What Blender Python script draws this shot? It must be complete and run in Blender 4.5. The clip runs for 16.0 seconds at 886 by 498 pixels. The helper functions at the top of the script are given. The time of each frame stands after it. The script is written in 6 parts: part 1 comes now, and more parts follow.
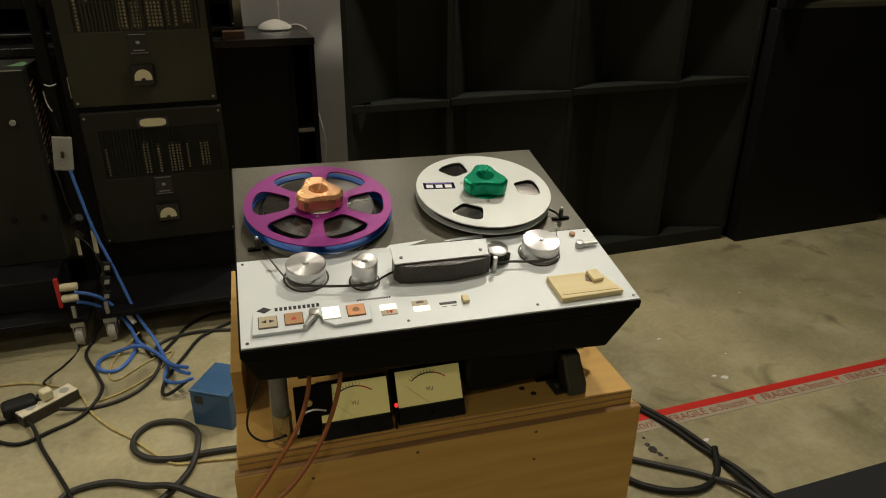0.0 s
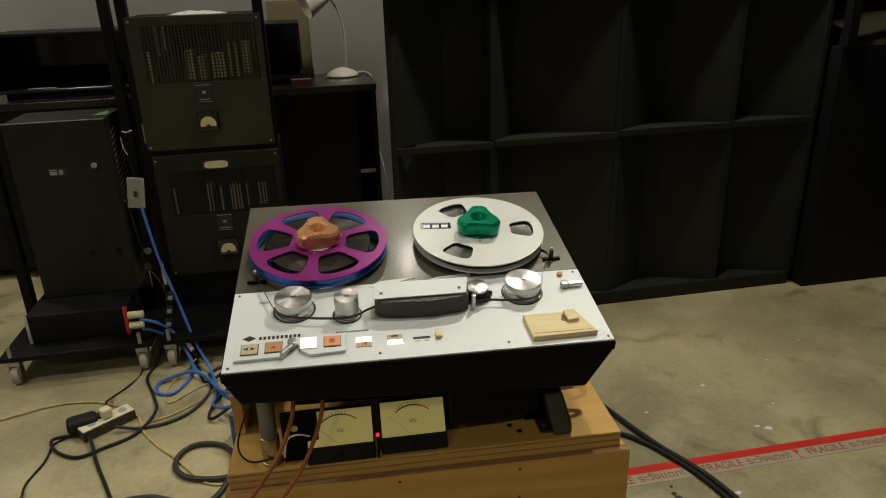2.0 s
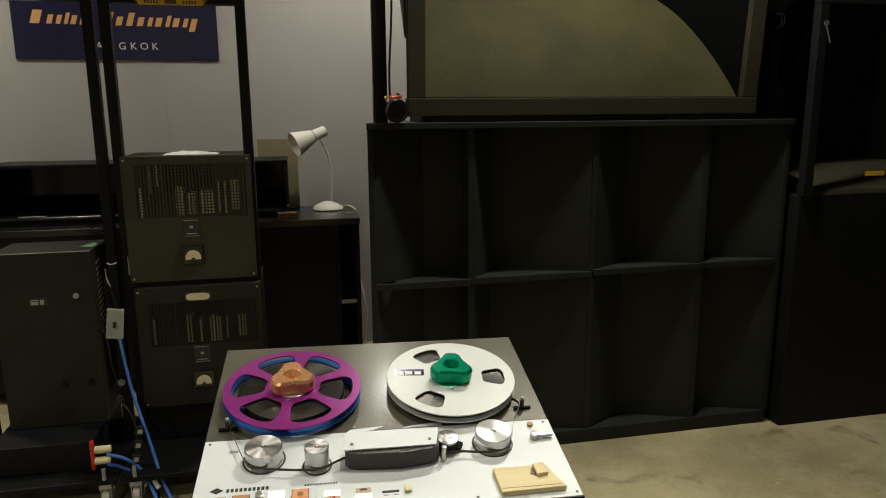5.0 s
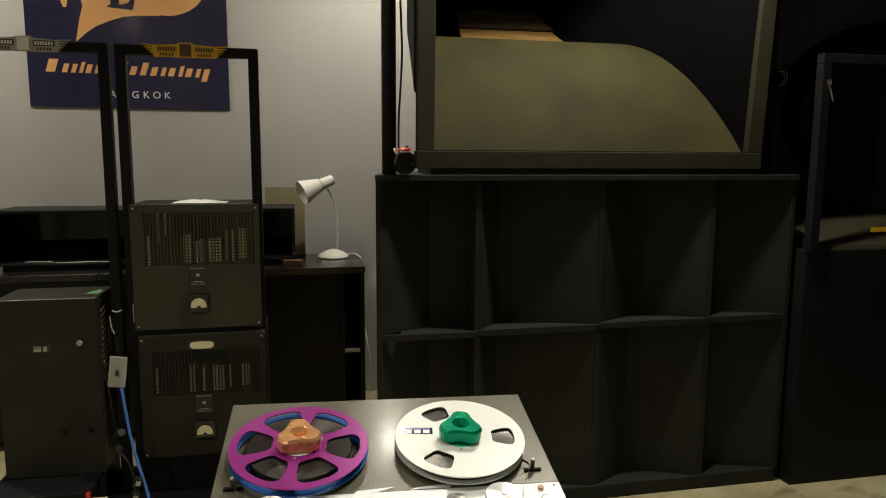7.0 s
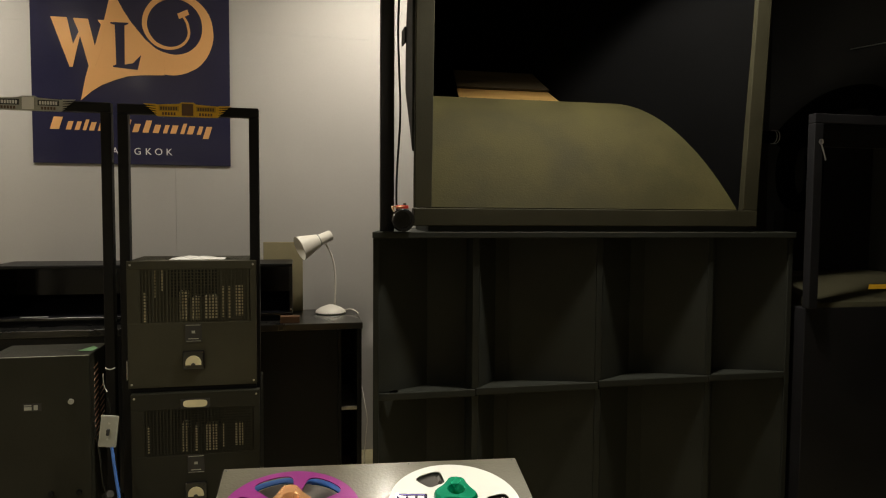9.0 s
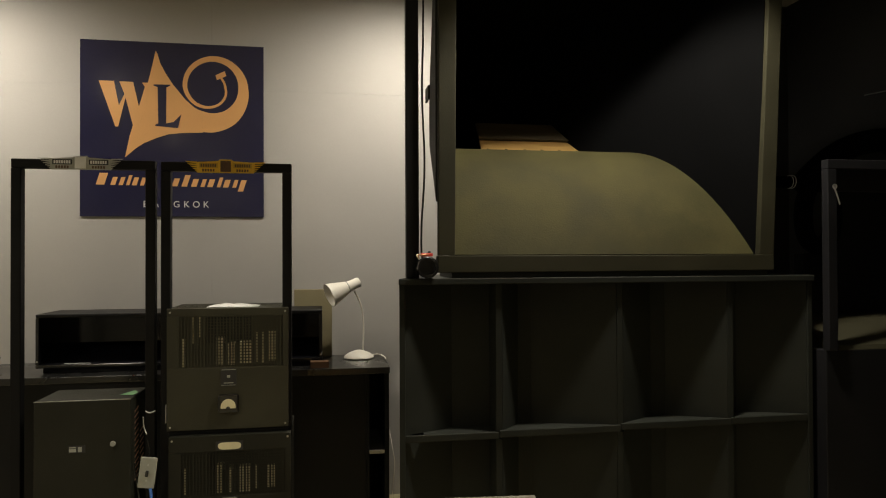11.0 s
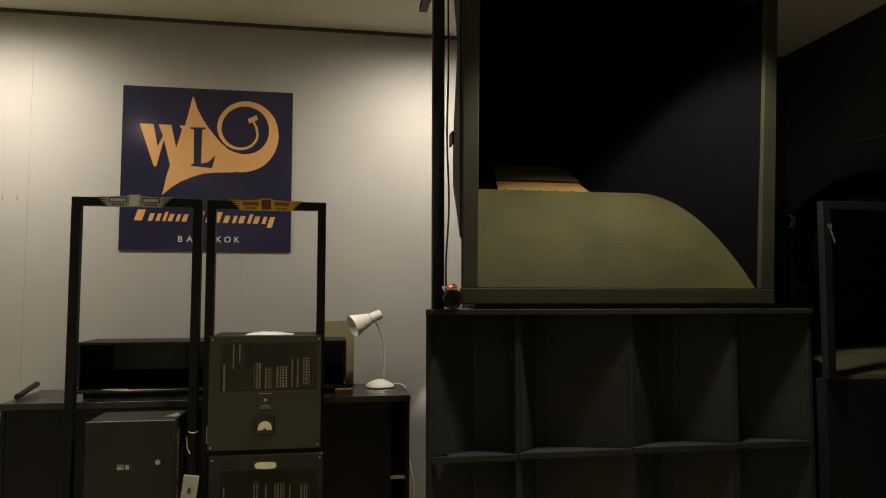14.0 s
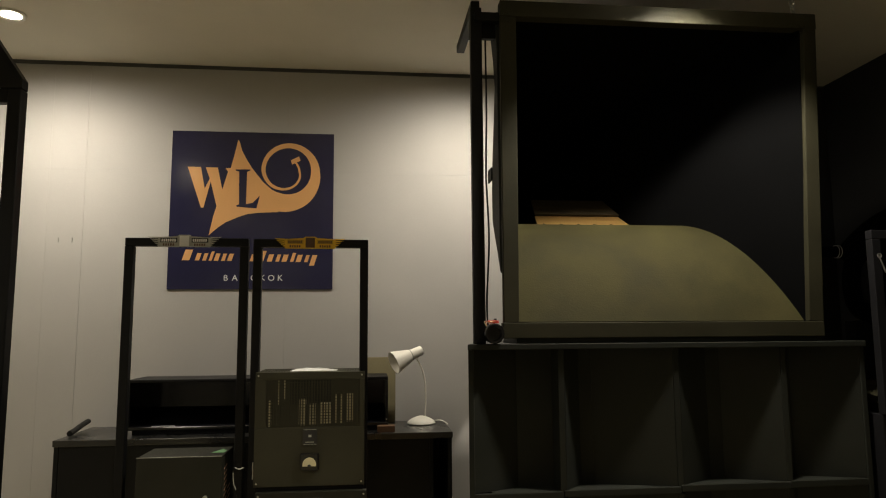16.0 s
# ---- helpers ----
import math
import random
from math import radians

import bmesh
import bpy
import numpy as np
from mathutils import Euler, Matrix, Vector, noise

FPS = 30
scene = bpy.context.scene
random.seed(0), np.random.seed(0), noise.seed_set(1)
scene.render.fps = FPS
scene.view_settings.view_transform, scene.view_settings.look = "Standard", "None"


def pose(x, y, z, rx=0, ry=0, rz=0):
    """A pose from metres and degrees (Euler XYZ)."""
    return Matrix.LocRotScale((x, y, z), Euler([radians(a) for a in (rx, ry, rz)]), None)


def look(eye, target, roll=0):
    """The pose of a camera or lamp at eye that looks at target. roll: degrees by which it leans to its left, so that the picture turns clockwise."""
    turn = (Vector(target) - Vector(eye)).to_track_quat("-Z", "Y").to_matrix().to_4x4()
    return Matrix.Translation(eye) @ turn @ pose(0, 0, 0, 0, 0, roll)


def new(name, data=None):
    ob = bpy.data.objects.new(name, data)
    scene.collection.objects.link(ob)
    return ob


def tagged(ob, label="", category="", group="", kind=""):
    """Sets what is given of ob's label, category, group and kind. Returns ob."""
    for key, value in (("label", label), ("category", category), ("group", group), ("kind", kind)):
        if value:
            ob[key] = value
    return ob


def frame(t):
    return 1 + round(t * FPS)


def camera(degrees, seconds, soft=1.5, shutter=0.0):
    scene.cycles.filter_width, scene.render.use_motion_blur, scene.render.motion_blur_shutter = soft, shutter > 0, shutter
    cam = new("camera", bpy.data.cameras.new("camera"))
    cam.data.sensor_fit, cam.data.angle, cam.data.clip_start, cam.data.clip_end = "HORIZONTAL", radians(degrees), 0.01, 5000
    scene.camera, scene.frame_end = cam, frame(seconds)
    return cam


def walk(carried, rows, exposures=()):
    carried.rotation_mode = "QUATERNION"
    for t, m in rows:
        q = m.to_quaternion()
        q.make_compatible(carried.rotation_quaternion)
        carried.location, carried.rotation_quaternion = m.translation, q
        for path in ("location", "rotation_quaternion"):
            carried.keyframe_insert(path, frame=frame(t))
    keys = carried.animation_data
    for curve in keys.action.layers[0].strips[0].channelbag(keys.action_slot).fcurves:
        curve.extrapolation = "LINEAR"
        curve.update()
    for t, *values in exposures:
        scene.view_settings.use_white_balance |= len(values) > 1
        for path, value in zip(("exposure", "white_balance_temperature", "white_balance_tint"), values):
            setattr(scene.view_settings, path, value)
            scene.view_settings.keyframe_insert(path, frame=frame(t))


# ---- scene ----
cam = camera(65.5, 16.0, soft=1.1)
PATH = [
    (0, (0.042, 0.071, 1.302), (0.625, 1.793, 0.468), 0.4),
    (0.5, (0.072, 0.052, 1.3), (0.61, 1.802, 0.494), 0.7),
    (1, (0.132, 0.012, 1.289), (0.472, 1.803, 0.465), 0.0),
    (1.5, (0.19, -0.026, 1.299), (0.505, 1.783, 0.506), -1.0),
    (2, (0.212, -0.027, 1.321), (0.548, 1.805, 0.593), -1.8),
    (2.5, (0.208, -0.03, 1.332), (0.582, 1.825, 0.686), -1.4),
    (3, (0.214, -0.041, 1.34), (0.624, 1.828, 0.756), -0.9),
    (3.5, (0.221, -0.052, 1.348), (0.636, 1.83, 0.812), -0.0),
    (4, (0.23, -0.058, 1.357), (0.632, 1.838, 0.863), -0.7),
    (4.5, (0.229, -0.059, 1.371), (0.634, 1.851, 0.933), -0.6),
    (7, (0.209, -0.049, 1.405), (0.618, 1.891, 1.144), 0.3),
    (7.5, (0.214, -0.039, 1.404), (0.614, 1.908, 1.184), 0.5),
    (8, (0.21, -0.05, 1.412), (0.622, 1.897, 1.218), 0.4),
    (8.5, (0.212, -0.05, 1.417), (0.628, 1.9, 1.253), 0.4),
    (9, (0.217, -0.047, 1.421), (0.63, 1.907, 1.312), 0.4),
    (11.3, (0.208, -0.164, 1.429), (0.52, 1.811, 1.467), 0.1),
    (11.5, (0.202, -0.136, 1.427), (0.491, 1.842, 1.478), 0.6),
    (12, (0.166, -0.13, 1.428), (0.464, 1.846, 1.511), -0.1),
    (12.5, (0.117, -0.196, 1.427), (0.472, 1.771, 1.5), 0.3),
    (13, (0.101, -0.261, 1.422), (0.467, 1.704, 1.494), -0.4),
    (13.5, (0.094, -0.312, 1.415), (0.436, 1.657, 1.51), -0.4),
    (14, (0.092, -0.358, 1.41), (0.416, 1.611, 1.539), 0.1),
    (14.5, (0.08, -0.373, 1.413), (0.381, 1.595, 1.601), -0.1),
    (15, (0.07, -0.385, 1.407), (0.368, 1.578, 1.642), -0.5),
    (15.5, (0.064, -0.392, 1.398), (0.328, 1.572, 1.666), -1.0),
    (16, (0.072, -0.381, 1.401), (0.289, 1.593, 1.637), -0.4),
]
EXPOSURES = [(0, -0.50, 6450, 10), (1.5, -0.50, 6400, 10), (3.0, -0.36, 6150, 8), (4.5, -0.20, 6100, 8), (7, 0.10, 6300, 9), (9, 0.20, 6450, 10), (12, 0.24, 6450, 10), (16, 0.14, 6500, 10)]
walk(cam, [(t, look(eye, target, roll)) for t, eye, target, roll in PATH], EXPOSURES)

# ---- light ----
world = bpy.data.worlds.new("room_air")
scene.world = world
world.use_nodes = True
world.node_tree.nodes["Background"].inputs[0].default_value = (0.02, 0.022, 0.03, 1)
world.node_tree.nodes["Background"].inputs[1].default_value = 0.15

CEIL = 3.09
# (-1.80, 0.94) and (0.74, -1.45) are unseen fill, spaced like the other lamps
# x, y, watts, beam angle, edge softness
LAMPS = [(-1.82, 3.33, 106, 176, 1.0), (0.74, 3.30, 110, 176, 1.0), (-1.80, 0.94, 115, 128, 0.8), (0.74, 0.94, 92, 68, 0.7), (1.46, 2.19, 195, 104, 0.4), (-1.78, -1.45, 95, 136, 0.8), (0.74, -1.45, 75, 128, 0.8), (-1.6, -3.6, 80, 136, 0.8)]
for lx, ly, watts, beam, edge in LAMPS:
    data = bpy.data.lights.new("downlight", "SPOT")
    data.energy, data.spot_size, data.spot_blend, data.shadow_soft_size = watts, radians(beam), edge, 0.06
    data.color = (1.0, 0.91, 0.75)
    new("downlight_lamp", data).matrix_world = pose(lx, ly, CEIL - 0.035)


# ---- materials ----
def mat(name, color, rough=0.6, metal=0.0, var=0.25, scale=6.0, fine=90.0, bump=0.15, tint=None, coat=0.0, rough_var=0.12, bump_dist=0.002, lo=0.35, hi=0.7, spec=0.5):
    m = bpy.data.materials.new(name)
    m.use_nodes = True
    nt = m.node_tree
    b = nt.nodes["Principled BSDF"]
    tc = nt.nodes.new("ShaderNodeTexCoord")
    n1 = nt.nodes.new("ShaderNodeTexNoise")
    n1.inputs["Scale"].default_value, n1.inputs["Detail"].default_value = scale, 5
    n2 = nt.nodes.new("ShaderNodeTexNoise")
    n2.inputs["Scale"].default_value, n2.inputs["Detail"].default_value = fine, 3
    nt.links.new(tc.outputs["Object"], n1.inputs["Vector"])
    nt.links.new(tc.outputs["Object"], n2.inputs["Vector"])
    add = nt.nodes.new("ShaderNodeMath")
    add.operation = "MULTIPLY_ADD"
    add.inputs[1].default_value = 0.3
    nt.links.new(n2.outputs["Fac"], add.inputs[0])
    nt.links.new(n1.outputs["Fac"], add.inputs[2])
    sub = nt.nodes.new("ShaderNodeMath")
    sub.operation = "SUBTRACT"
    sub.inputs[1].default_value = 0.15
    nt.links.new(add.outputs[0], sub.inputs[0])
    ramp = nt.nodes.new("ShaderNodeValToRGB")
    dark = tint or tuple(c * (1 - var) for c in color)
    ramp.color_ramp.elements[0].position, ramp.color_ramp.elements[1].position = lo, hi
    ramp.color_ramp.elements[0].color = (*dark, 1)
    ramp.color_ramp.elements[1].color = (*color, 1)
    nt.links.new(sub.outputs[0], ramp.inputs[0])
    nt.links.new(ramp.outputs[0], b.inputs["Base Color"])
    rr = nt.nodes.new("ShaderNodeMapRange")
    rr.inputs["To Min"].default_value, rr.inputs["To Max"].default_value = max(0.03, rough - rough_var), min(1, rough + rough_var)
    nt.links.new(n1.outputs["Fac"], rr.inputs[0])
    nt.links.new(rr.outputs[0], b.inputs["Roughness"])
    b.inputs["Metallic"].default_value, b.inputs["Coat Weight"].default_value = metal, coat
    b.inputs["Coat Roughness"].default_value = 0.15
    b.inputs["Specular IOR Level"].default_value = spec
    if bump:
        bp = nt.nodes.new("ShaderNodeBump")
        bp.inputs["Strength"].default_value, bp.inputs["Distance"].default_value = bump, bump_dist
        nt.links.new(n2.outputs["Fac"], bp.inputs["Height"])
        nt.links.new(bp.outputs[0], b.inputs["Normal"])
    return m


def wood(name, light, dark, axis=0, rough=0.6, stretch=14.0, ring=3.0):
    m = mat(name, light, rough, var=0.1)
    nt = m.node_tree
    b = nt.nodes["Principled BSDF"]
    tc = nt.nodes["Texture Coordinate"]
    mp = nt.nodes.new("ShaderNodeMapping")
    sc = [stretch] * 3
    sc[axis] = 1.2
    mp.inputs["Scale"].default_value = sc
    nt.links.new(tc.outputs["Object"], mp.inputs["Vector"])
    n = nt.nodes.new("ShaderNodeTexNoise")
    n.inputs["Scale"].default_value, n.inputs["Detail"].default_value, n.inputs["Distortion"].default_value = ring, 6, 0.6
    nt.links.new(mp.outputs[0], n.inputs["Vector"])
    ramp = nt.nodes.new("ShaderNodeValToRGB")
    ramp.color_ramp.elements[0].position, ramp.color_ramp.elements[1].position = 0.3, 0.68
    ramp.color_ramp.elements[0].color, ramp.color_ramp.elements[1].color = (*dark, 1), (*light, 1)
    nt.links.new(n.outputs["Fac"], ramp.inputs[0])
    nt.links.new(ramp.outputs[0], b.inputs["Base Color"])
    return m


def glow(name, color, strength):
    m = bpy.data.materials.new(name)
    m.use_nodes = True
    b = m.node_tree.nodes["Principled BSDF"]
    b.inputs["Base Color"].default_value = (*color, 1)
    b.inputs["Emission Color"].default_value, b.inputs["Emission Strength"].default_value = (*color, 1), strength
    return m


def concrete():
    m = mat("polished concrete", (0.46, 0.41, 0.235), 0.42, var=0.3, scale=2.2, fine=60, bump=0.12, tint=(0.245, 0.220, 0.130), rough_var=0.15, lo=0.32, hi=0.72)
    nt = m.node_tree
    b = nt.nodes["Principled BSDF"]
    tc = nt.nodes["Texture Coordinate"]
    base = b.inputs["Base Color"].links[0].from_socket
    st = nt.nodes.new("ShaderNodeTexNoise")
    st.inputs["Scale"].default_value, st.inputs["Detail"].default_value, st.inputs["Distortion"].default_value = 4.5, 8, 1.2
    nt.links.new(tc.outputs["Object"], st.inputs["Vector"])
    rp = nt.nodes.new("ShaderNodeValToRGB")
    rp.color_ramp.elements[0].position, rp.color_ramp.elements[1].position = 0.58, 0.72
    nt.links.new(st.outputs["Fac"], rp.inputs[0])
    mix = nt.nodes.new("ShaderNodeMix")
    mix.data_type = "RGBA"
    nt.links.new(rp.outputs[0], mix.inputs[0])
    nt.links.new(base, mix.inputs[6])
    mix.inputs[7].default_value = (0.19, 0.17, 0.095, 1)
    pale = nt.nodes.new("ShaderNodeTexNoise")
    pale.inputs["Scale"].default_value, pale.inputs["Detail"].default_value, pale.inputs["Roughness"].default_value = 5.5, 6, 0.62
    shift = nt.nodes.new("ShaderNodeMapping")
    shift.inputs["Location"].default_value = (7.3, 2.1, 0.0)
    nt.links.new(tc.outputs["Object"], shift.inputs["Vector"])
    nt.links.new(shift.outputs[0], pale.inputs["Vector"])
    rp2 = nt.nodes.new("ShaderNodeValToRGB")
    rp2.color_ramp.elements[0].position, rp2.color_ramp.elements[1].position = 0.50, 0.70
    rp2.color_ramp.elements[1].color = (0.6, 0.6, 0.6, 1)
    nt.links.new(pale.outputs["Fac"], rp2.inputs[0])
    mix2 = nt.nodes.new("ShaderNodeMix")
    mix2.data_type = "RGBA"
    nt.links.new(rp2.outputs[0], mix2.inputs[0])
    nt.links.new(mix.outputs[2], mix2.inputs[6])
    mix2.inputs[7].default_value = (0.50, 0.46, 0.31, 1)
    nt.links.new(mix2.outputs[2], b.inputs["Base Color"])
    return m


def turned(name, color, rough, metal):
    """A turned or wound surface: highlights fan out from the axis."""
    m = mat(name, color, rough, metal=metal, var=0.06, scale=12, fine=300, bump=0.03)
    b = m.node_tree.nodes["Principled BSDF"]
    tg = m.node_tree.nodes.new("ShaderNodeTangent")
    tg.direction_type, tg.axis = "RADIAL", "Z"
    m.node_tree.links.new(tg.outputs[0], b.inputs["Tangent"])
    b.inputs["Anisotropic"].default_value = 0.85
    return m


TURNED = turned("lathe-turned aluminium", (0.62, 0.62, 0.61), 0.38, 1.0)
TAPE = turned("dark wound magnetic tape", (0.075, 0.070, 0.065), 0.28, 0.85)
CONCRETE = concrete()
WALL = mat("grey wall paint", (0.448, 0.434, 0.416), 0.7, var=0.08, scale=1.6, fine=160, bump=0.08)
CEILING = mat("cream ceiling paint", (0.78, 0.73, 0.62), 0.85, var=0.1, scale=1.2, fine=120, bump=0.05)
WALL_DARK = mat("black wall paint", (0.034, 0.034, 0.034), 0.75, var=0.4, scale=1.4, fine=120, bump=0.1, spec=0.2)
BLACKPAINT = mat("matt olive-black paint", (0.0208, 0.0230, 0.0190), 0.62, var=0.3, scale=3.5, fine=220, bump=0.25, spec=0.2)
HORNPAINT = mat("olive drab paint", (0.040, 0.0360, 0.0135), 0.75, var=0.38, scale=4.5, fine=140, bump=0.35, spec=0.1)
# olive drab toned down, so the less lit frame's shade sits in the colour
SHADEDOLIVE = mat("shaded olive paint", (0.032, 0.0300, 0.0165), 0.65, var=0.3, scale=3.5, fine=200, bump=0.25, spec=0.2)
DARKBOX = mat("black box paint", (0.0095, 0.0095, 0.0115), 0.6, var=0.4, scale=3.0, fine=150, bump=0.2, spec=0.2)
GLOSSBLACK = mat("gloss black lacquer", (0.008, 0.008, 0.009), 0.18, var=0.3, scale=4, fine=80, bump=0.03, coat=0.4)
DESKTOP = mat("dusty black lacquer", (0.020, 0.019, 0.017), 0.30, var=0.4, scale=5, fine=60, bump=0.04, coat=0.3, tint=(0.010, 0.010, 0.010))
DESKBLACK = mat("satin black laminate", (0.007, 0.007, 0.008), 0.45, var=0.3, scale=4, fine=90, bump=0.03, spec=0.25)
BLACKMETAL = mat("black powder-coated steel", (0.006, 0.006, 0.0065), 0.5, metal=0.0, var=0.3, scale=8, fine=200, bump=0.1, spec=0.18)
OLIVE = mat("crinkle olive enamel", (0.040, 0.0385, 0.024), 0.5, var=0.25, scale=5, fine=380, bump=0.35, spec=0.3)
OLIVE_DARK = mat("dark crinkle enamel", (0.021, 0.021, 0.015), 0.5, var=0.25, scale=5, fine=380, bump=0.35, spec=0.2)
BEIGE = mat("beige component enamel", (0.74, 0.68, 0.50), 0.55, var=0.25, scale=25, fine=120, bump=0.1)
CREAM = mat("cream dial card", (0.72, 0.66, 0.42), 0.55, var=0.12, scale=12, fine=100, bump=0.0)
PLY = wood("plywood face", (0.60, 0.36, 0.092), (0.51, 0.295, 0.07), 0, 0.6)
PLYEDGE = wood("plywood edge", (0.42, 0.25, 0.10), (0.20, 0.11, 0.04), 0, 0.75, stretch=60, ring=4)
PALEWOOD = wood("pale balsa wood", (0.78, 0.67, 0.38), (0.70, 0.58, 0.30), 0, 0.65)
# darker copy of the raw plywood, with roof shadow in its colour
SHADEDWOOD = wood("shaded raw plywood", (0.075, 0.056, 0.026), (0.05, 0.036, 0.016), 0, 0.75)
SHADEGREY = mat("dark grey ceiling shade", (0.075, 0.074, 0.066), 0.8, var=0.2, scale=5, bump=0.1)
RAWWOOD = wood("raw brown plywood", (0.36, 0.21, 0.058), (0.26, 0.145, 0.036), 0, 0.7)
DECKGREY = mat("hammered grey-brown enamel", (0.098, 0.092, 0.066), 0.36, metal=0.2, var=0.14, scale=10, fine=170, bump=0.45, bump_dist=0.001, coat=0.12, rough_var=0.06)
SILVER = mat("satin silver plate", (0.66, 0.70, 0.71), 0.55, metal=0.15, var=0.06, scale=7, fine=300, bump=0.04)
ALU = mat("turned aluminium", (0.74, 0.73, 0.70), 0.34, metal=0.65, var=0.08, scale=12, fine=350, bump=0.05)
REELWHITE = mat("white anodised reel flange", (0.60, 0.625, 0.60), 0.4, metal=0.1, var=0.05, scale=8, fine=200, bump=0.03)
PURPLE = mat("purple anodised aluminium", (0.235, 0.015, 0.190), 0.38, metal=0.35, var=0.12, scale=9, fine=240, bump=0.04)
BLUEMETAL = mat("blue anodised aluminium", (0.008, 0.095, 0.40), 0.42, metal=0.3, var=0.15, scale=9, fine=240, bump=0.04)
COPPER = mat("copper anodised aluminium", (0.82, 0.43, 0.20), 0.27, metal=0.7, var=0.1, scale=14, fine=260, bump=0.04)
GREEN = mat("green anodised aluminium", (0.0, 0.31, 0.155), 0.26, metal=0.65, var=0.12, scale=14, fine=260, bump=0.04)
TAPERIBBON = mat("brown tape ribbon", (0.035, 0.024, 0.016), 0.35, var=0.2, scale=20, bump=0)
SCREWDARK = mat("darkened screw steel", (0.20, 0.20, 0.19), 0.45, metal=0.6, var=0.3, scale=40, bump=0.05)
BRACKET = mat("worn dark bracket steel", (0.030, 0.030, 0.022), 0.4, var=0.35, scale=25, fine=160, bump=0.2)
BROWNBLACK = mat("brown-black enamel", (0.040, 0.033, 0.025), 0.36, var=0.25, scale=14, fine=200, bump=0.6, bump_dist=0.003)
CHASSIS = mat("black wrinkle chassis", (0.0045, 0.0045, 0.0045), 0.6, var=0.3, scale=9, fine=300, bump=0.3, spec=0.08)
NAVY = mat("glossy navy print", (0.020, 0.020, 0.056), 0.14, var=0.12, scale=3, fine=60, bump=0.05, coat=0.5)
PEACH = mat("peach print", (0.78, 0.42, 0.17), 0.16, var=0.06, scale=4, fine=80, bump=0.0, coat=0.4)
WHITE = mat("white plastic", (0.80, 0.77, 0.70), 0.4, var=0.05, scale=8, fine=160, bump=0.03)
PRINTWHITE = mat("white print", (0.75, 0.75, 0.75), 0.4, var=0.05, bump=0)
PRINTBLACK = mat("black print", (0.02, 0.02, 0.02), 0.5, var=0.1, bump=0)
YELLOW = mat("yellow enamel", (0.78, 0.48, 0.03), 0.35, var=0.1, scale=20, bump=0.05)
BADGESILVER = mat("worn silver badge", (0.42, 0.42, 0.38), 0.4, metal=0.4, var=0.25, scale=30, bump=0.1)
RED = mat("red tape print", (0.62, 0.035, 0.025), 0.35, var=0.12, scale=10, fine=120, bump=0.1)
INKRED = mat("dull red ink", (0.30, 0.060, 0.032), 0.45, var=0.15, scale=12, bump=0.05)
TAPECLEAR = mat("pale frosted tape", (0.42, 0.37, 0.27), 0.35, var=0.15, scale=10, fine=120, bump=0.1)
ORANGE = mat("orange rubber hose", (0.36, 0.115, 0.03), 0.5, var=0.2, scale=25, fine=160, bump=0.1)
BLUECABLE = mat("blue vinyl cable", (0.06, 0.17, 0.55), 0.4, var=0.2, scale=20, bump=0.05)
BLUEPAINT = mat("blue hammered paint", (0.045, 0.12, 0.25), 0.4, var=0.2, scale=10, fine=180, bump=0.2)
RUBBER = mat("black rubber", (0.018, 0.018, 0.016), 0.55, var=0.3, scale=20, bump=0.1, spec=0.2)
GREYRUBBER = mat("dusty grey rubber", (0.024, 0.0235, 0.019), 0.6, var=0.25, scale=20, bump=0.1)
YELLOWWIRE = mat("yellow striped flex", (0.55, 0.43, 0.16), 0.55, var=0.35, scale=40, bump=0.1)
CARD = mat("dusty cardboard", (0.30, 0.26, 0.15), 0.8, var=0.15, scale=5, bump=0.1)
BROWN = mat("brown stained wood", (0.12, 0.06, 0.03), 0.5, var=0.25, scale=15, bump=0.1)
BRONZE = mat("brass-plated steel", (0.55, 0.42, 0.20), 0.3, metal=0.9, var=0.3, scale=20, bump=0.08)
STEEL = mat("zinc-plated steel", (0.52, 0.52, 0.50), 0.35, metal=0.8, var=0.2, scale=25, bump=0.08)
CREAMRUBBER = mat("cream tyre rubber", (0.42, 0.40, 0.34), 0.6, var=0.2, scale=25, bump=0.08)
PINK = mat("pink light through vents", (0.82, 0.52, 0.40), 0.6, var=0.2, scale=25, bump=0.05)
GREENPAPER = mat("green paper note", (0.17, 0.36, 0.17), 0.7, var=0.1, scale=15, bump=0.0)
PAPER = mat("crumpled white tissue", (0.58, 0.58, 0.56), 0.8, var=0.1, scale=20, bump=0.2)
MAT = mat("black rubber matting", (0.013, 0.013, 0.016), 0.8, var=0.3, scale=12, fine=260, bump=0.4)
OUTLETGREY = mat("grey switch plate", (0.33, 0.34, 0.30), 0.45, var=0.12, scale=15, bump=0.05)
SCREENBLACK = mat("dark inner lacquer", (0.006, 0.006, 0.008), 0.14, var=0.2, bump=0.02)
LIT_WHITE = glow("lit white button", (1.0, 0.92, 0.72), 1.6)
LIT_ORANGE = glow("lit orange button", (0.62, 0.28, 0.12), 0.12)
# faint glow added to button and knob colours that are no lamps
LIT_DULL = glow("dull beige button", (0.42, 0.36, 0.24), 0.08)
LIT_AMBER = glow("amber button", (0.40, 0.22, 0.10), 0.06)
LIT_RED = glow("red pilot light", (1.0, 0.03, 0.04), 1.2)
LIT_GREEN = glow("green pilot light", (0.03, 0.8, 0.35), 1.2)
LIT_LAMP = glow("downlight diffuser", (1.0, 0.88, 0.68), 40.0)
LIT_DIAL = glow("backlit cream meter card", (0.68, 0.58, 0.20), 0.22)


# ---- mesh tools ----
I4 = Matrix()


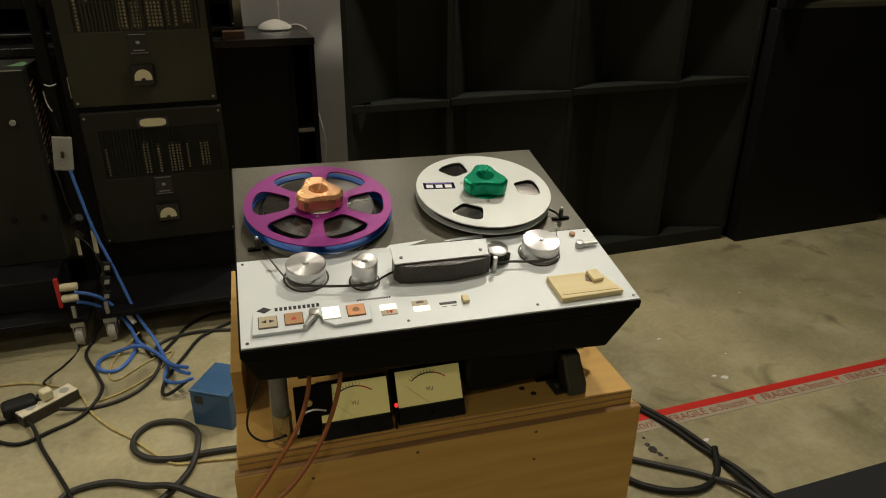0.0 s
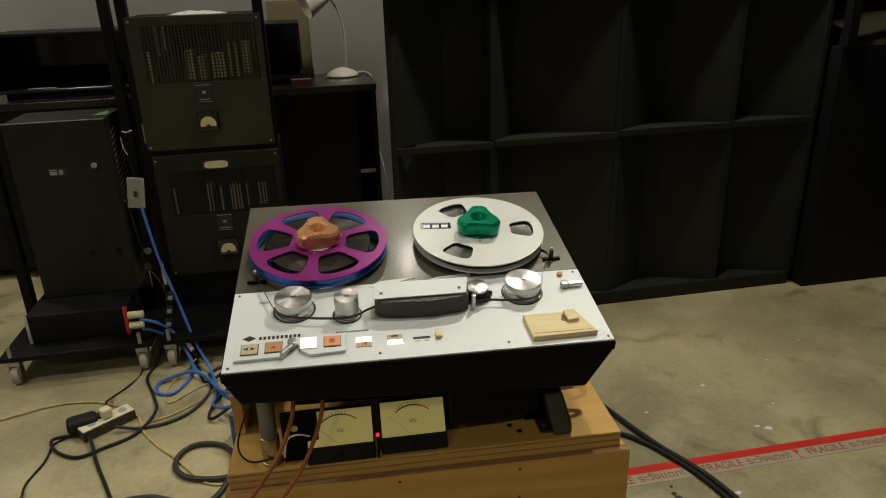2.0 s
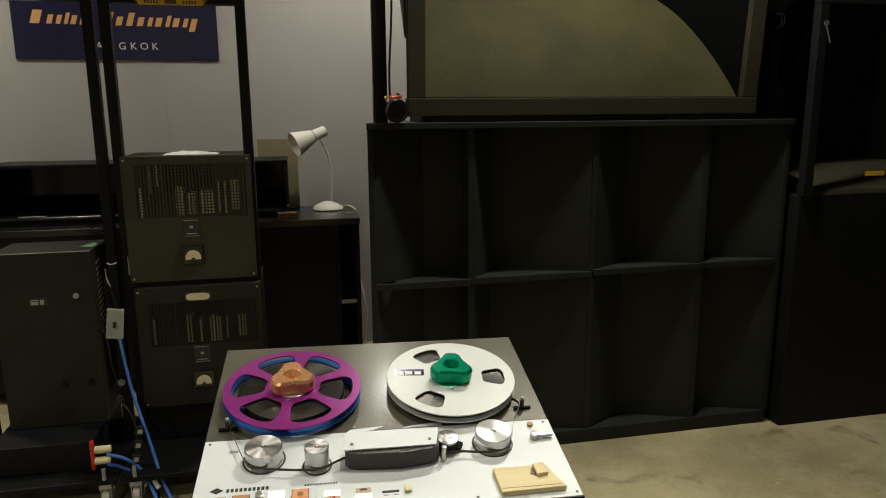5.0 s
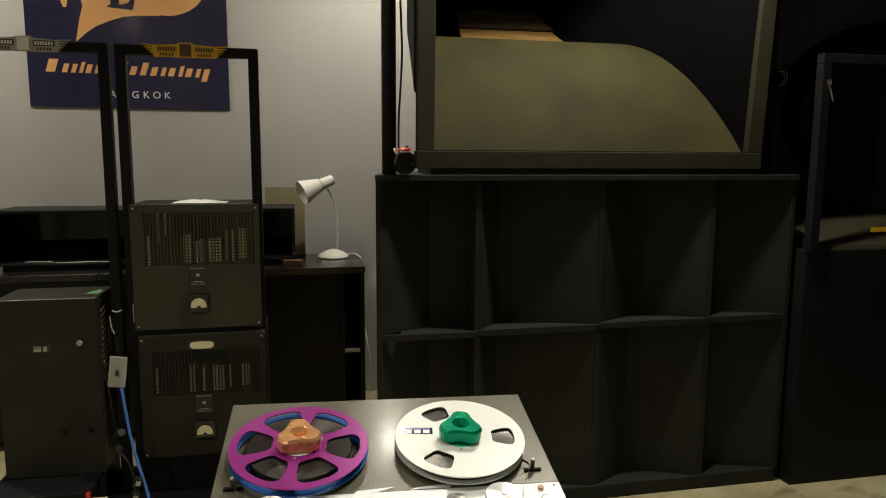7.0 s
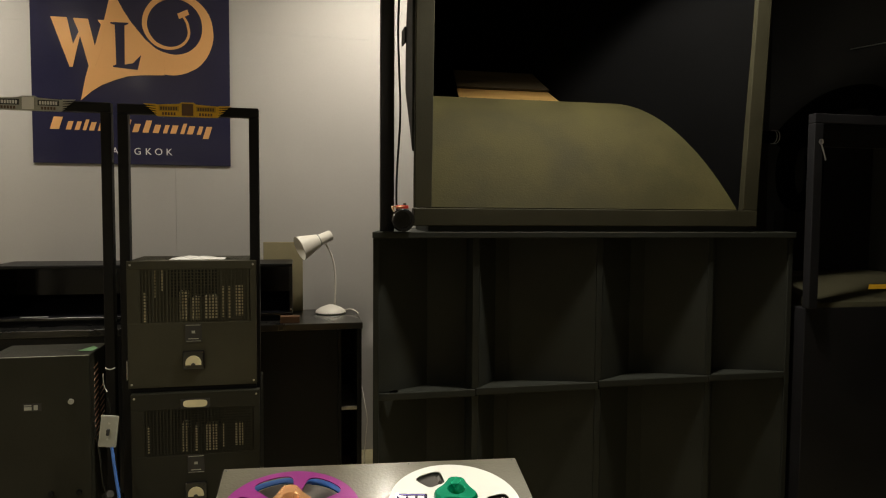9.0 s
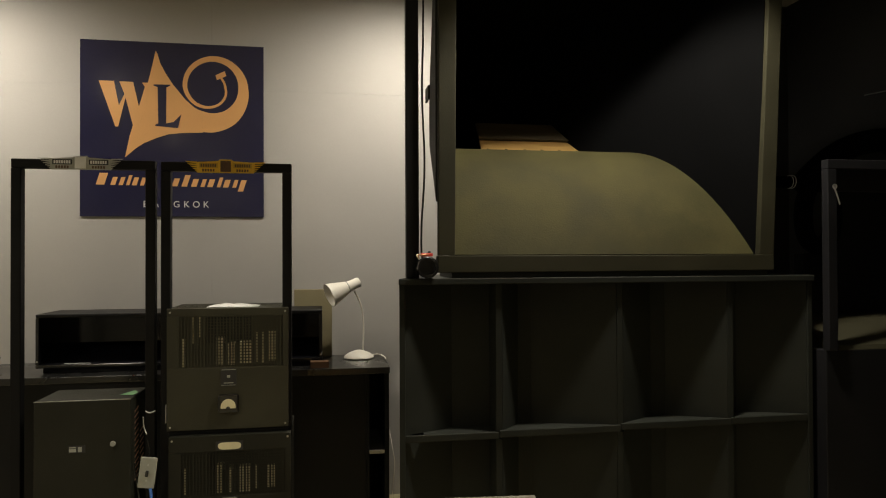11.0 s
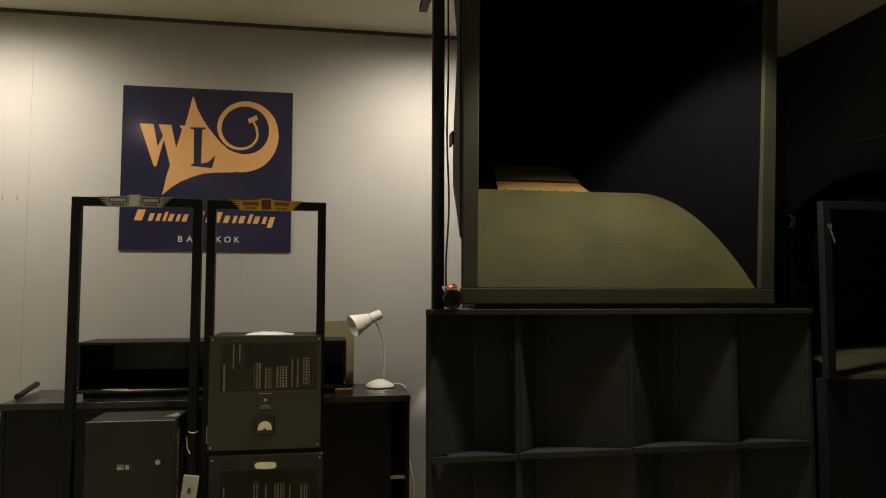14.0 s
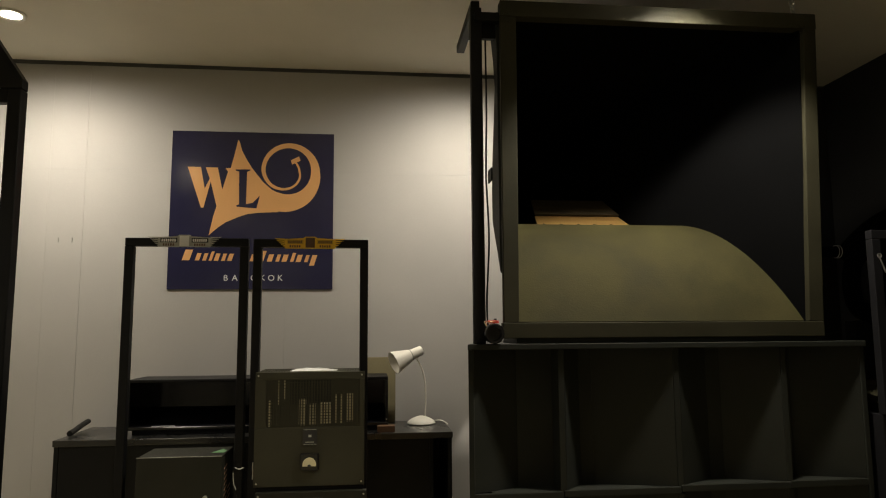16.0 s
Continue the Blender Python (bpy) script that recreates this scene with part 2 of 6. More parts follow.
def thing(name, label, category, m=I4, group=""):
    ob = new(name)
    ob.empty_display_size = 0.05
    ob.matrix_basis = m
    return tagged(ob, label, category, group)


def part(name, bm, material, parent=None, label="", smooth=False):
    bmesh.ops.recalc_face_normals(bm, faces=bm.faces)
    me = bpy.data.meshes.new(name)
    bm.to_mesh(me)
    bm.free()
    me.materials.append(material)
    if smooth:
        me.shade_smooth()
        me.set_sharp_from_angle(angle=radians(35))
    ob = new(name, me)
    if parent:
        ob.parent = parent
    if label:
        ob["label"] = label
    return ob


def box(x0, x1, y0, y1, z0, z1, bev=0.0, bm=None, seg=2):
    t = bmesh.new()
    bmesh.ops.create_cube(t, size=1)
    for v in t.verts:
        v.co = Vector(((x0 + x1) / 2 + v.co.x * (x1 - x0), (y0 + y1) / 2 + v.co.y * (y1 - y0), (z0 + z1) / 2 + v.co.z * (z1 - z0)))
    if bev:
        bmesh.ops.bevel(t, geom=t.edges[:], offset=bev, segments=seg, affect="EDGES", profile=0.5)
    return merge(bm, t)


def merge(bm, t):
    if bm is None:
        return t
    me = bpy.data.meshes.new("tmp")
    t.to_mesh(me)
    t.free()
    bm.from_mesh(me)
    bpy.data.meshes.remove(me)
    return bm


def cyl(x, y, z0, z1, r, r2=None, seg=40, bev=0.0, bm=None, m=I4):
    t = bmesh.new()
    bmesh.ops.create_cone(t, cap_ends=True, segments=seg, radius1=r, radius2=r if r2 is None else r2, depth=z1 - z0)
    if bev:
        rim = [e for e in t.edges if abs(e.verts[0].co.z - e.verts[1].co.z) < 1e-6]
        bmesh.ops.bevel(t, geom=rim, offset=bev, segments=2, affect="EDGES", profile=0.5)
    bmesh.ops.transform(t, matrix=m @ Matrix.Translation((x, y, (z0 + z1) / 2)), verts=t.verts)
    return merge(bm, t)


def prism(pts, z0, z1, bm=None, bev=0.0, m=I4):
    t = bmesh.new()
    lo = [t.verts.new((x, y, z0)) for x, y in pts]
    hi = [t.verts.new((x, y, z1)) for x, y in pts]
    n = len(pts)
    t.faces.new(lo[::-1])
    t.faces.new(hi)
    for i in range(n):
        t.faces.new((lo[i], lo[(i + 1) % n], hi[(i + 1) % n], hi[i]))
    if bev:
        bmesh.ops.bevel(t, geom=t.edges[:], offset=bev, segments=2, affect="EDGES", profile=0.5)
    bmesh.ops.transform(t, matrix=m, verts=t.verts)
    return merge(bm, t)


def spline(pts, steps=8):
    p = [Vector(q) for q in pts]
    p = [2 * p[0] - p[1]] + p + [2 * p[-1] - p[-2]]
    out = []
    for i in range(1, len(p) - 2):
        a, b, c, d = p[i - 1:i + 3]
        for k in range(steps):
            t = k / steps
            out.append(0.5 * (2 * b + (c - a) * t + (2 * a - 5 * b + 4 * c - d) * t * t + (3 * b - a - 3 * c + d) * t ** 3))
    return out + [p[-2]]


def tube(pts, r, sides=8, steps=8, bm=None, smooth=True):
    t = bm or bmesh.new()
    path = spline(pts, steps) if smooth else [Vector(q) for q in pts]
    rings = []
    side = None
    for i, q in enumerate(path):
        d = (path[min(i + 1, len(path) - 1)] - path[max(i - 1, 0)]).normalized()
        if side is None:
            side = d.orthogonal().normalized()
        side = (side - d * side.dot(d)).normalized()
        up = d.cross(side)
        rings.append([t.verts.new(q + r * (math.cos(a) * side + math.sin(a) * up)) for a in (2 * math.pi * k / sides for k in range(sides))])
    for a, b in zip(rings, rings[1:]):
        for k in range(sides):
            t.faces.new((a[k], a[(k + 1) % sides], b[(k + 1) % sides], b[k]))
    t.faces.new(rings[0][::-1])
    t.faces.new(rings[-1])
    return t


def lathe(profile, seg=40, bm=None, m=I4):
    t = bmesh.new()
    rings = [[t.verts.new((r * math.cos(2 * math.pi * k / seg), r * math.sin(2 * math.pi * k / seg), z)) for k in range(seg)] for r, z in profile]
    for a, b in zip(rings, rings[1:]):
        for k in range(seg):
            t.faces.new((a[k], a[(k + 1) % seg], b[(k + 1) % seg], b[k]))
    if profile[0][0] > 1e-5:
        t.faces.new(rings[0][::-1])
    if profile[-1][0] > 1e-5:
        t.faces.new(rings[-1])
    bmesh.ops.remove_doubles(t, verts=t.verts, dist=1e-5)
    bmesh.ops.transform(t, matrix=m, verts=t.verts)
    return merge(bm, t)


def sheet(grid, thick=0.0):
    """A curved panel from rows of points; thick pushes a second skin along z and y."""
    t = bmesh.new()
    rows = [[t.verts.new(q) for q in row] for row in grid]
    for a, b in zip(rows, rows[1:]):
        for k in range(len(a) - 1):
            t.faces.new((a[k], a[k + 1], b[k + 1], b[k]))
    if thick:
        bmesh.ops.recalc_face_normals(t, faces=t.faces)
        bmesh.ops.solidify(t, geom=t.faces[:], thickness=thick)
    return t


def words(text, size, m, depth=0.0006):
    c = bpy.data.curves.new("lettering", "FONT")
    c.body, c.size, c.extrude, c.align_x, c.align_y = text, size, depth, "CENTER", "CENTER"
    c.resolution_u = 4
    ob = bpy.data.objects.new("lettering", c)
    scene.collection.objects.link(ob)
    me = bpy.data.meshes.new_from_object(ob.evaluated_get(bpy.context.evaluated_depsgraph_get()))
    t = bmesh.new()
    t.from_mesh(me)
    bpy.data.objects.remove(ob)
    bpy.data.curves.remove(c)
    bpy.data.meshes.remove(me)
    bmesh.ops.transform(t, matrix=m, verts=t.verts)
    return t


def structure(name, bm, material, label=""):
    return tagged(part(name, bm, material), label, "", "", "structure")


FRONT = Matrix(((1, 0, 0, 0), (0, 0, -1, 0), (0, 1, 0, 0), (0, 0, 0, 1)))  # drawings in x, y stand up facing -y

# ---- room ----
structure("floor", box(-3.3, 3.35, -4.6, 4.1, -0.12, 0), CONCRETE, "stained pale polished concrete floor with scuffs")
structure("ceiling", box(-3.3, 3.35, -4.6, 4.1, CEIL, CEIL + 0.12), CEILING, "cream painted flat ceiling")
wall = structure("wall_north", box(-3.3, 3.35, 4.006, 4.1, 0, CEIL), WALL, "grey painted wall of jointed panels")
structure("wall_east", box(3.25, 3.35, -4.6, 4.0, 0, CEIL), WALL_DARK, "matt black painted side wall")
# panel added in front of the grey wall to darken the view past the horn
structure("wall_corner", box(2.30, 3.248, 3.970, 3.992, 0, CEIL - 0.015), WALL_DARK, "added black panel darkening the wall behind the horn")
structure("wall_west", box(-3.3, -3.2, -4.6, 4.0, 0, CEIL), WALL, "plain grey painted wall")
structure("wall_south", box(-3.2, 3.25, -4.6, -4.5, 0, CEIL), WALL, "plain grey painted wall")
# thin dark strip stands in for the soft shadow below the ceiling
structure("trim_north", box(-3.2, 3.25, 3.975, 3.9955, CEIL - 0.018, CEIL - 0.001), SHADEGREY, "dark strip for the shadow band under the ceiling")
structure("rubber_mat", box(1.15, 3.1, -1.0, 1.07, 0, 0.006, 0.002), MAT, "black rubber floor mat with a straight edge")

# fixtures go up for every lamp, the added unseen fill included
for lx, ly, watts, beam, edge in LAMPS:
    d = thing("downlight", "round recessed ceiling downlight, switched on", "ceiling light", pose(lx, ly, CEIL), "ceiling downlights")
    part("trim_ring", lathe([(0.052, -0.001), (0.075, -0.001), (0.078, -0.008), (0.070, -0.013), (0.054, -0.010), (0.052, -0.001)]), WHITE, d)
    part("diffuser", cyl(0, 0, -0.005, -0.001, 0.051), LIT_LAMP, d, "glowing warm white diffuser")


# ---- tape machine ----
DECK = Matrix(((0.99864, 0.05209, 0.0007, 0.042), (-0.05078, 0.97617, -0.2110, 0.941), (-0.01166, 0.21068, 0.97748, 0.768), (0, 0, 0, 1)))


def on_deck(u, v, n=0.0, turn=0):
    return DECK @ pose(u, v, n, 0, 0, turn)


def build_deck():
    deck = thing("tape_machine", "reel-to-reel tape recorder deck with silver front plate and grey rear plate", "tape recorder", DECK)
    ch = bmesh.new()
    top = [(-0.007, -0.004), (0.627, -0.004), (0.627, 0.510), (-0.007, 0.510)]
    bot = [(0.012, 0.004), (0.592, 0.004), (0.600, 0.500), (0.005, 0.500)]
    a = [ch.verts.new((x, y, -0.020)) for x, y in top]
    b = [ch.verts.new((x, y, z)) for (x, y), z in zip(bot, (-0.076, -0.108, -0.108, -0.076))]
    ch.faces.new(a)
    ch.faces.new(b[::-1])
    for i in range(4):
        ch.faces.new((a[i], b[i], b[(i + 1) % 4], a[(i + 1) % 4]))
    bmesh.ops.bevel(ch, geom=ch.edges[:], offset=0.004, segments=2, affect="EDGES", profile=0.5)
    part("chassis_tray", ch, CHASSIS, deck, "black wrinkle-painted chassis tray")
    part("rim", box(-0.008, 0.628, -0.006, 0.512, -0.020, -0.002, 0.003), CHASSIS, deck)
    part("lower_body", prism([(0.075, 0.115), (0.36, 0.115), (0.36, 0.030), (0.525, 0.040), (0.525, 0.47), (0.075, 0.47)], -0.202, -0.095, bev=0.003), CHASSIS, deck)
    part("front_plate", box(-0.005, 0.625, -0.003, 0.2005, -0.002, 0.0015, 0.0008), SILVER, deck, "satin silver control plate")
    part("rear_plate", box(-0.005, 0.625, 0.2015, 0.509, -0.002, 0.0012, 0.0008), DECKGREY, deck, "grey-brown enamelled reel plate")
    for u, v in ((0.004, 0.006), (0.617, 0.006), (0.24, 0.012), (0.45, 0.012), (0.004, 0.192), (0.613, 0.192), (0.001, 0.502), (0.616, 0.502), (0.335, 0.335), (0.385, 0.502), (0.375, 0.194)):
        s = part("screw", cyl(u, v, 0.0012, 0.0026, 0.0025, seg=14, bev=0.0005), SCREWDARK, deck)
        part("screw_slot", box(u - 0.0020, u + 0.0020, v - 0.0005, v + 0.0005, 0.0025, 0.0028), PRINTBLACK, s)
    part("plate_wedge", prism([(0.232, 0.189), (0.256, 0.190), (0.318, 0.212), (0.25, 0.206)], 0.0016, 0.0022), SILVER, deck)
    part("plate_wedge", prism([(0.345, 0.202), (0.42, 0.202), (0.42, 0.212), (0.36, 0.207)], 0.0016, 0.0022), SILVER, deck)
    for u in (0.142, 0.456):
        part("turntable", lathe([(0.0, 0.0012), (0.105, 0.0012), (0.105, 0.010), (0.030, 0.0112), (0.0, 0.0112)]), BLACKMETAL, deck, "black reel turntable")
        deck.children[-1].location = (u, 0.325, 0)
    # guide rollers
    for u, v, r, h in ((0.101, 0.141, 0.0315, 0.031), (0.191, 0.117, 0.0205, 0.043), (0.503, 0.141, 0.0325, 0.031)):
        g = part("roller_base", lathe([(0, 0.0016), (r + 0.0015, 0.0016), (r + 0.0015, 0.0032), (0, 0.0036)], m=pose(u, v, 0)), ALU, deck, "aluminium base under the roller")
        part("base_ring", lathe([(r + 0.0034, 0.0016), (r + 0.0048, 0.0016), (r + 0.0048, 0.0026), (r + 0.0034, 0.0026), (r + 0.0034, 0.0016)], 56, m=pose(u, v, 0)), PRINTBLACK, g, "thin black ring")
        part("roller", lathe([(0, h), (0.0035, h), (0.0042, h - 0.002), (0.0050, h), (0.0056, h), (r - 0.0022, h), (r - 0.0012, h), (r, h - 0.0012), (r, h - 0.0022), (r, 0.0195), (r - 0.0006, 0.019), (r - 0.0006, 0.0185), (r, 0.018), (r, 0.004), (0, 0.004)], 56, m=pose(u, v, 0)), TURNED, g, "turned aluminium tape roller", True)
        part("roller_screw", cyl(u, v, h, h + 0.0022, 0.0030, seg=16, bev=0.0006), STEEL, g)
    p = part("pinch_arm", prism([(0.395, 0.118), (0.44, 0.122), (0.448, 0.138), (0.436, 0.146), (0.404, 0.142)], 0.004, 0.012, bev=0.001), CHASSIS, deck)
    part("pinch_roller", cyl(0.419, 0.135, 0.012, 0.024, 0.0185, bev=0.001), RUBBER, p, "", True)
    part("pinch_cap", cyl(0.419, 0.135, 0.024, 0.029, 0.0195, bev=0.001), TURNED, p, "aluminium cap", True)
    part("capstan", cyl(0.408, 0.108, 0.0015, 0.030, 0.0042, seg=20, bev=0.001), ALU, deck, "bright steel capstan pin", True)
    # head cover: faceted dark front, silver lid
    body = [(0.240, 0.140), (0.238, 0.112), (0.246, 0.100), (0.262, 0.097), (0.335, 0.092), (0.385, 0.099), (0.399, 0.105), (0.402, 0.140)]
    c = part("head_cover", prism(body, 0.0018, 0.036, bev=0.0015), BROWNBLACK, deck, "brown-black faceted head cover")
    part("cover_lid", prism([(0.238, 0.150), (0.236, 0.105), (0.394, 0.105), (0.404, 0.150)], 0.0365, 0.0395, bev=0.001), SILVER, c, "silver lid plate")
    for u in (0.25, 0.384):
        part("screw", cyl(u, 0.119, 0.0395, 0.0412, 0.0030, seg=14, bev=0.0005), SCREWDARK, c)
    # tension arms
    for u, v, s in ((0.030, 0.229, 1), (0.583, 0.237, -1)):
        arm = part("tension_arm", box(u - 0.016, u + 0.018, v - 0.0035, v + 0.0035, 0.0016, 0.006, 0.001), CHASSIS, deck)
        part("guide_pin", cyl(u, v, 0.006, 0.024, 0.0042, seg=18, bev=0.001), BROWNBLACK, arm, "", True)
        part("pin_cap", cyl(u, v, 0.024, 0.029, 0.0030, seg=18, bev=0.001), STEEL, arm, "", True)
    # threaded tape, a standing ribbon
    def ribbon(path):
        pts = spline([(x, y, 0) for x, y in path], 8)
        t = sheet([[(q.x, q.y, 0.0090) for q in pts], [(q.x, q.y, 0.0140) for q in pts]], 0.0005)
        return t
    part("tape_strand", ribbon([(0.045, 0.245), (0.034, 0.226), (0.05, 0.180), (0.068, 0.134), (0.080, 0.115), (0.101, 0.108), (0.150, 0.099), (0.191, 0.0955), (0.207, 0.101), (0.222, 0.111), (0.242, 0.122)]), TAPERIBBON, deck, "threaded brown tape")
    part("tape_strand", ribbon([(0.400, 0.114), (0.437, 0.1145), (0.47, 0.1095), (0.503, 0.1075), (0.528, 0.118), (0.537, 0.135), (0.555, 0.190), (0.578, 0.238), (0.565, 0.262)]), TAPERIBBON, deck, "threaded brown tape")
    # button tray
    tray = part("button_tray", prism([(0.012, 0.016), (0.090, 0.0175), (0.101, 0.044), (0.111, 0.044), (0.116, 0.028), (0.130, 0.0165), (0.186, 0.020), (0.187, 0.064), (0.014, 0.057)], 0.0016, 0.0075, bev=0.0008), SILVER, deck)
    for u, v, m in ((0.035, 0.0385, LIT_DULL), (0.0725, 0.040, LIT_AMBER), (0.1275, 0.043, LIT_WHITE), (0.1650, 0.043, LIT_ORANGE)):
        f = part("button_frame", box(u - 0.0138, u + 0.0138, v - 0.0130, v + 0.0130, 0.0076, 0.0086, 0.0004), BROWNBLACK if m is not LIT_WHITE else SILVER, tray)
        part("button", box(u - 0.0128, u + 0.0128, v - 0.0120, v + 0.0120, 0.0080, 0.0100, 0.0006), m, tray, {"lit white button": "lit white button", "lit orange button": "lit orange button"}.get(m.name, "beige button with a faint added glow"))
    part("button_mark", prism([(0.0255, 0.0385), (0.033, 0.0350), (0.033, 0.0420)], 0.0100, 0.0104), PRINTBLACK, tray)
    part("button_mark", prism([(0.0445, 0.0385), (0.037, 0.0420), (0.037, 0.0350)], 0.0100, 0.0104), PRINTBLACK, tray)
    part("button_mark", prism([(0.0725, 0.0435), (0.0685, 0.0365), (0.0765, 0.0365)], 0.0100, 0.0104), RED, tray)
    part("button_mark", lathe([(0.004, 0.0100), (0.004, 0.0104), (0.0055, 0.0104), (0.0055, 0.0100)], 20, m=pose(0.165, 0.043, 0)), LIT_AMBER, tray)
    lever = part("lever", prism([(0.083, 0.016), (0.088, 0.015), (0.105, 0.036), (0.100, 0.042)], 0.0078, 0.016, bev=0.0015), STEEL, deck, "grey steel selector lever")
    part("lever_boss", cyl(0.102, 0.042, 0.0078, 0.018, 0.0075, seg=24, bev=0.001), STEEL, lever, "", True)
    for u, top_m, bot_m in ((0.2155, LIT_WHITE, LIT_DULL), (0.2660, LIT_DULL, LIT_WHITE)):
        part("button", box(u - 0.0125, u + 0.0125, 0.0415, 0.0535, 0.0012, 0.0032, 0.0006), top_m, deck, "lit split button")
        part("button", box(u - 0.0125, u + 0.0125, 0.0300, 0.0413, 0.0012, 0.0028, 0.0006), bot_m, deck, "lit split button")
    part("button_mark", words("19", 0.011, pose(0.2155, 0.0355, 0.0032)), RED, deck)
    part("button_mark", prism([(0.2605, 0.0470), (0.2715, 0.0470), (0.2725, 0.0500), (0.266, 0.0520), (0.2595, 0.0500)], 0.0032, 0.0036), BROWN, deck)
    part("slot", box(0.296, 0.324, 0.0385, 0.0435, 0.0014, 0.0022), PRINTBLACK, deck, "narrow black slot")
    for u in (0.302, 0.318):
        part("caption_bar", box(u - 0.004, u + 0.004, 0.0330, 0.0342, 0.0014, 0.0018), PRINTBLACK, deck)
    part("toggle_tab", prism([(0.333, 0.035), (0.344, 0.035), (0.343, 0.050), (0.334, 0.050)], 0.0015, 0.008, bev=0.001), PALEWOOD, deck, "small yellowed tab")
    # maker's plate as plain bars
    part("emblem", prism([(0.020, 0.0735), (0.031, 0.0665), (0.042, 0.0735), (0.031, 0.0805)], 0.0014, 0.0019), PRINTBLACK, deck)
    for i in range(10):
        u = 0.0465 + i * 0.0069
        part("caption_bar", box(u, u + 0.0045, 0.0685, 0.0760, 0.0014, 0.0019), PRINTBLACK, deck)
    for i in range(13):
        u = 0.171 + i * 0.0042
        part("caption_bar", box(u, u + 0.0027, 0.0695, 0.0735, 0.0014, 0.0018), PRINTBLACK, deck)
    part("index_mark", box(0.040, 0.058, 0.165, 0.171, 0.0014, 0.0018), STEEL, deck)
    part("push_knob", cyl(0.585, 0.184, 0.0014, 0.007, 0.0055, seg=20, bev=0.001), LIT_AMBER, deck, "orange push knob", True)
    lv = part("side_lever", prism([(0.580, 0.1425), (0.617, 0.1435), (0.617, 0.1525), (0.580, 0.1535)], 0.006, 0.011, bev=0.0012), STEEL, deck, "grey side lever")
    part("lever_boss", cyl(0.583, 0.148, 0.0014, 0.013, 0.0075, seg=22, bev=0.001), STEEL, lv, "", True)
    return deck


build_deck()


def flange(R, rh, count, half, r0, r1, z, th, power=4.0, per=32, phase=0.0):
    """A reel flange with rounded windows."""
    t = bmesh.new()
    sector = 2 * math.pi / count
    mid = (r0 + r1) / 2
    solid = max(6, int((sector - 2 * half) / 0.06))
    cols = []
    for s in range(count):
        stops = [(half + (sector - 2 * half) * q / solid, None) for q in range(solid + 1)]
        for k in range(1, per):
            q = math.pi * (k / per - 0.5)
            stops.append((sector + math.copysign(half * abs(math.sin(q)) ** (2 / power), q), math.cos(q) ** (2 / power)))
        for a, f in stops:
            ang = phase + s * sector + a
            ri, ro = (mid - (mid - r0) * f, mid + (r1 - mid) * f) if f else (mid, mid)
            cols.append((ang, ri, ro, bool(f)))
    n = len(cols)

    def ring(zz):
        return [[t.verts.new((r * math.cos(a), r * math.sin(a), zz)) for r in ((rh, ri, ro, R) if op else (rh, mid, R))] for a, ri, ro, op in cols]
    up, dn = ring(z + th), ring(z)
    for i in range(n):
        j = (i + 1) % n
        for lay, flip in ((up, False), (dn, True)):
            A, B = lay[i], lay[j]
            for q in ((A[0], A[1], B[1], B[0]), (A[-2], A[-1], B[-1], B[-2])):
                t.faces.new(q[::-1] if flip else q)
        t.faces.new((up[i][-1], dn[i][-1], dn[j][-1], up[j][-1]))
        t.faces.new((up[i][0], up[j][0], dn[j][0], dn[i][0]))
        if cols[i][3] or cols[j][3]:
            t.faces.new((up[i][1], dn[i][1], dn[j][1], up[j][1]))
            t.faces.new((up[i][-2], up[j][-2], dn[j][-2], dn[i][-2]))
    return t


def clamp_body(r, h0, h1):
    """A three-lobed hub clamp: blunt lobes, hollow flanks, chamfered top with a dished hole."""
    t = bmesh.new()
    plan = []
    for k in range(3):
        for da, rr in ((-24, 0.93), (-14, 1.0), (0, 1.02), (14, 1.0), (24, 0.93), (38, 0.77), (60, 0.69), (82, 0.77)):
            a = radians(120 * k + da)
            plan.append((rr * math.cos(a), rr * math.sin(a)))
    round_ = [(math.cos(math.atan2(y, x)), math.sin(math.atan2(y, x))) for x, y in plan]
    rows = [[(x * r * s, y * r * s, z) for x, y in plan] for s, z in ((0.92, h0), (0.97, h0 + 0.004), (1.0, h1 - 0.007), (0.985, h1 - 0.004), (0.90, h1))]
    rows += [[(x * r * s, y * r * s, z) for x, y in round_] for s, z in ((0.40, h1), (0.37, h1 - 0.001), (0.20, h1 - 0.012), (0.19, h1 - 0.02))]
    rings = [[t.verts.new(q) for q in row] for row in rows]
    n = len(plan)
    for a, b in zip(rings, rings[1:]):
        for k in range(n):
            t.faces.new((a[k], a[(k + 1) % n], b[(k + 1) % n], b[k]))
    t.faces.new(rings[0][::-1])
    t.faces.new(rings[-1])
    return t


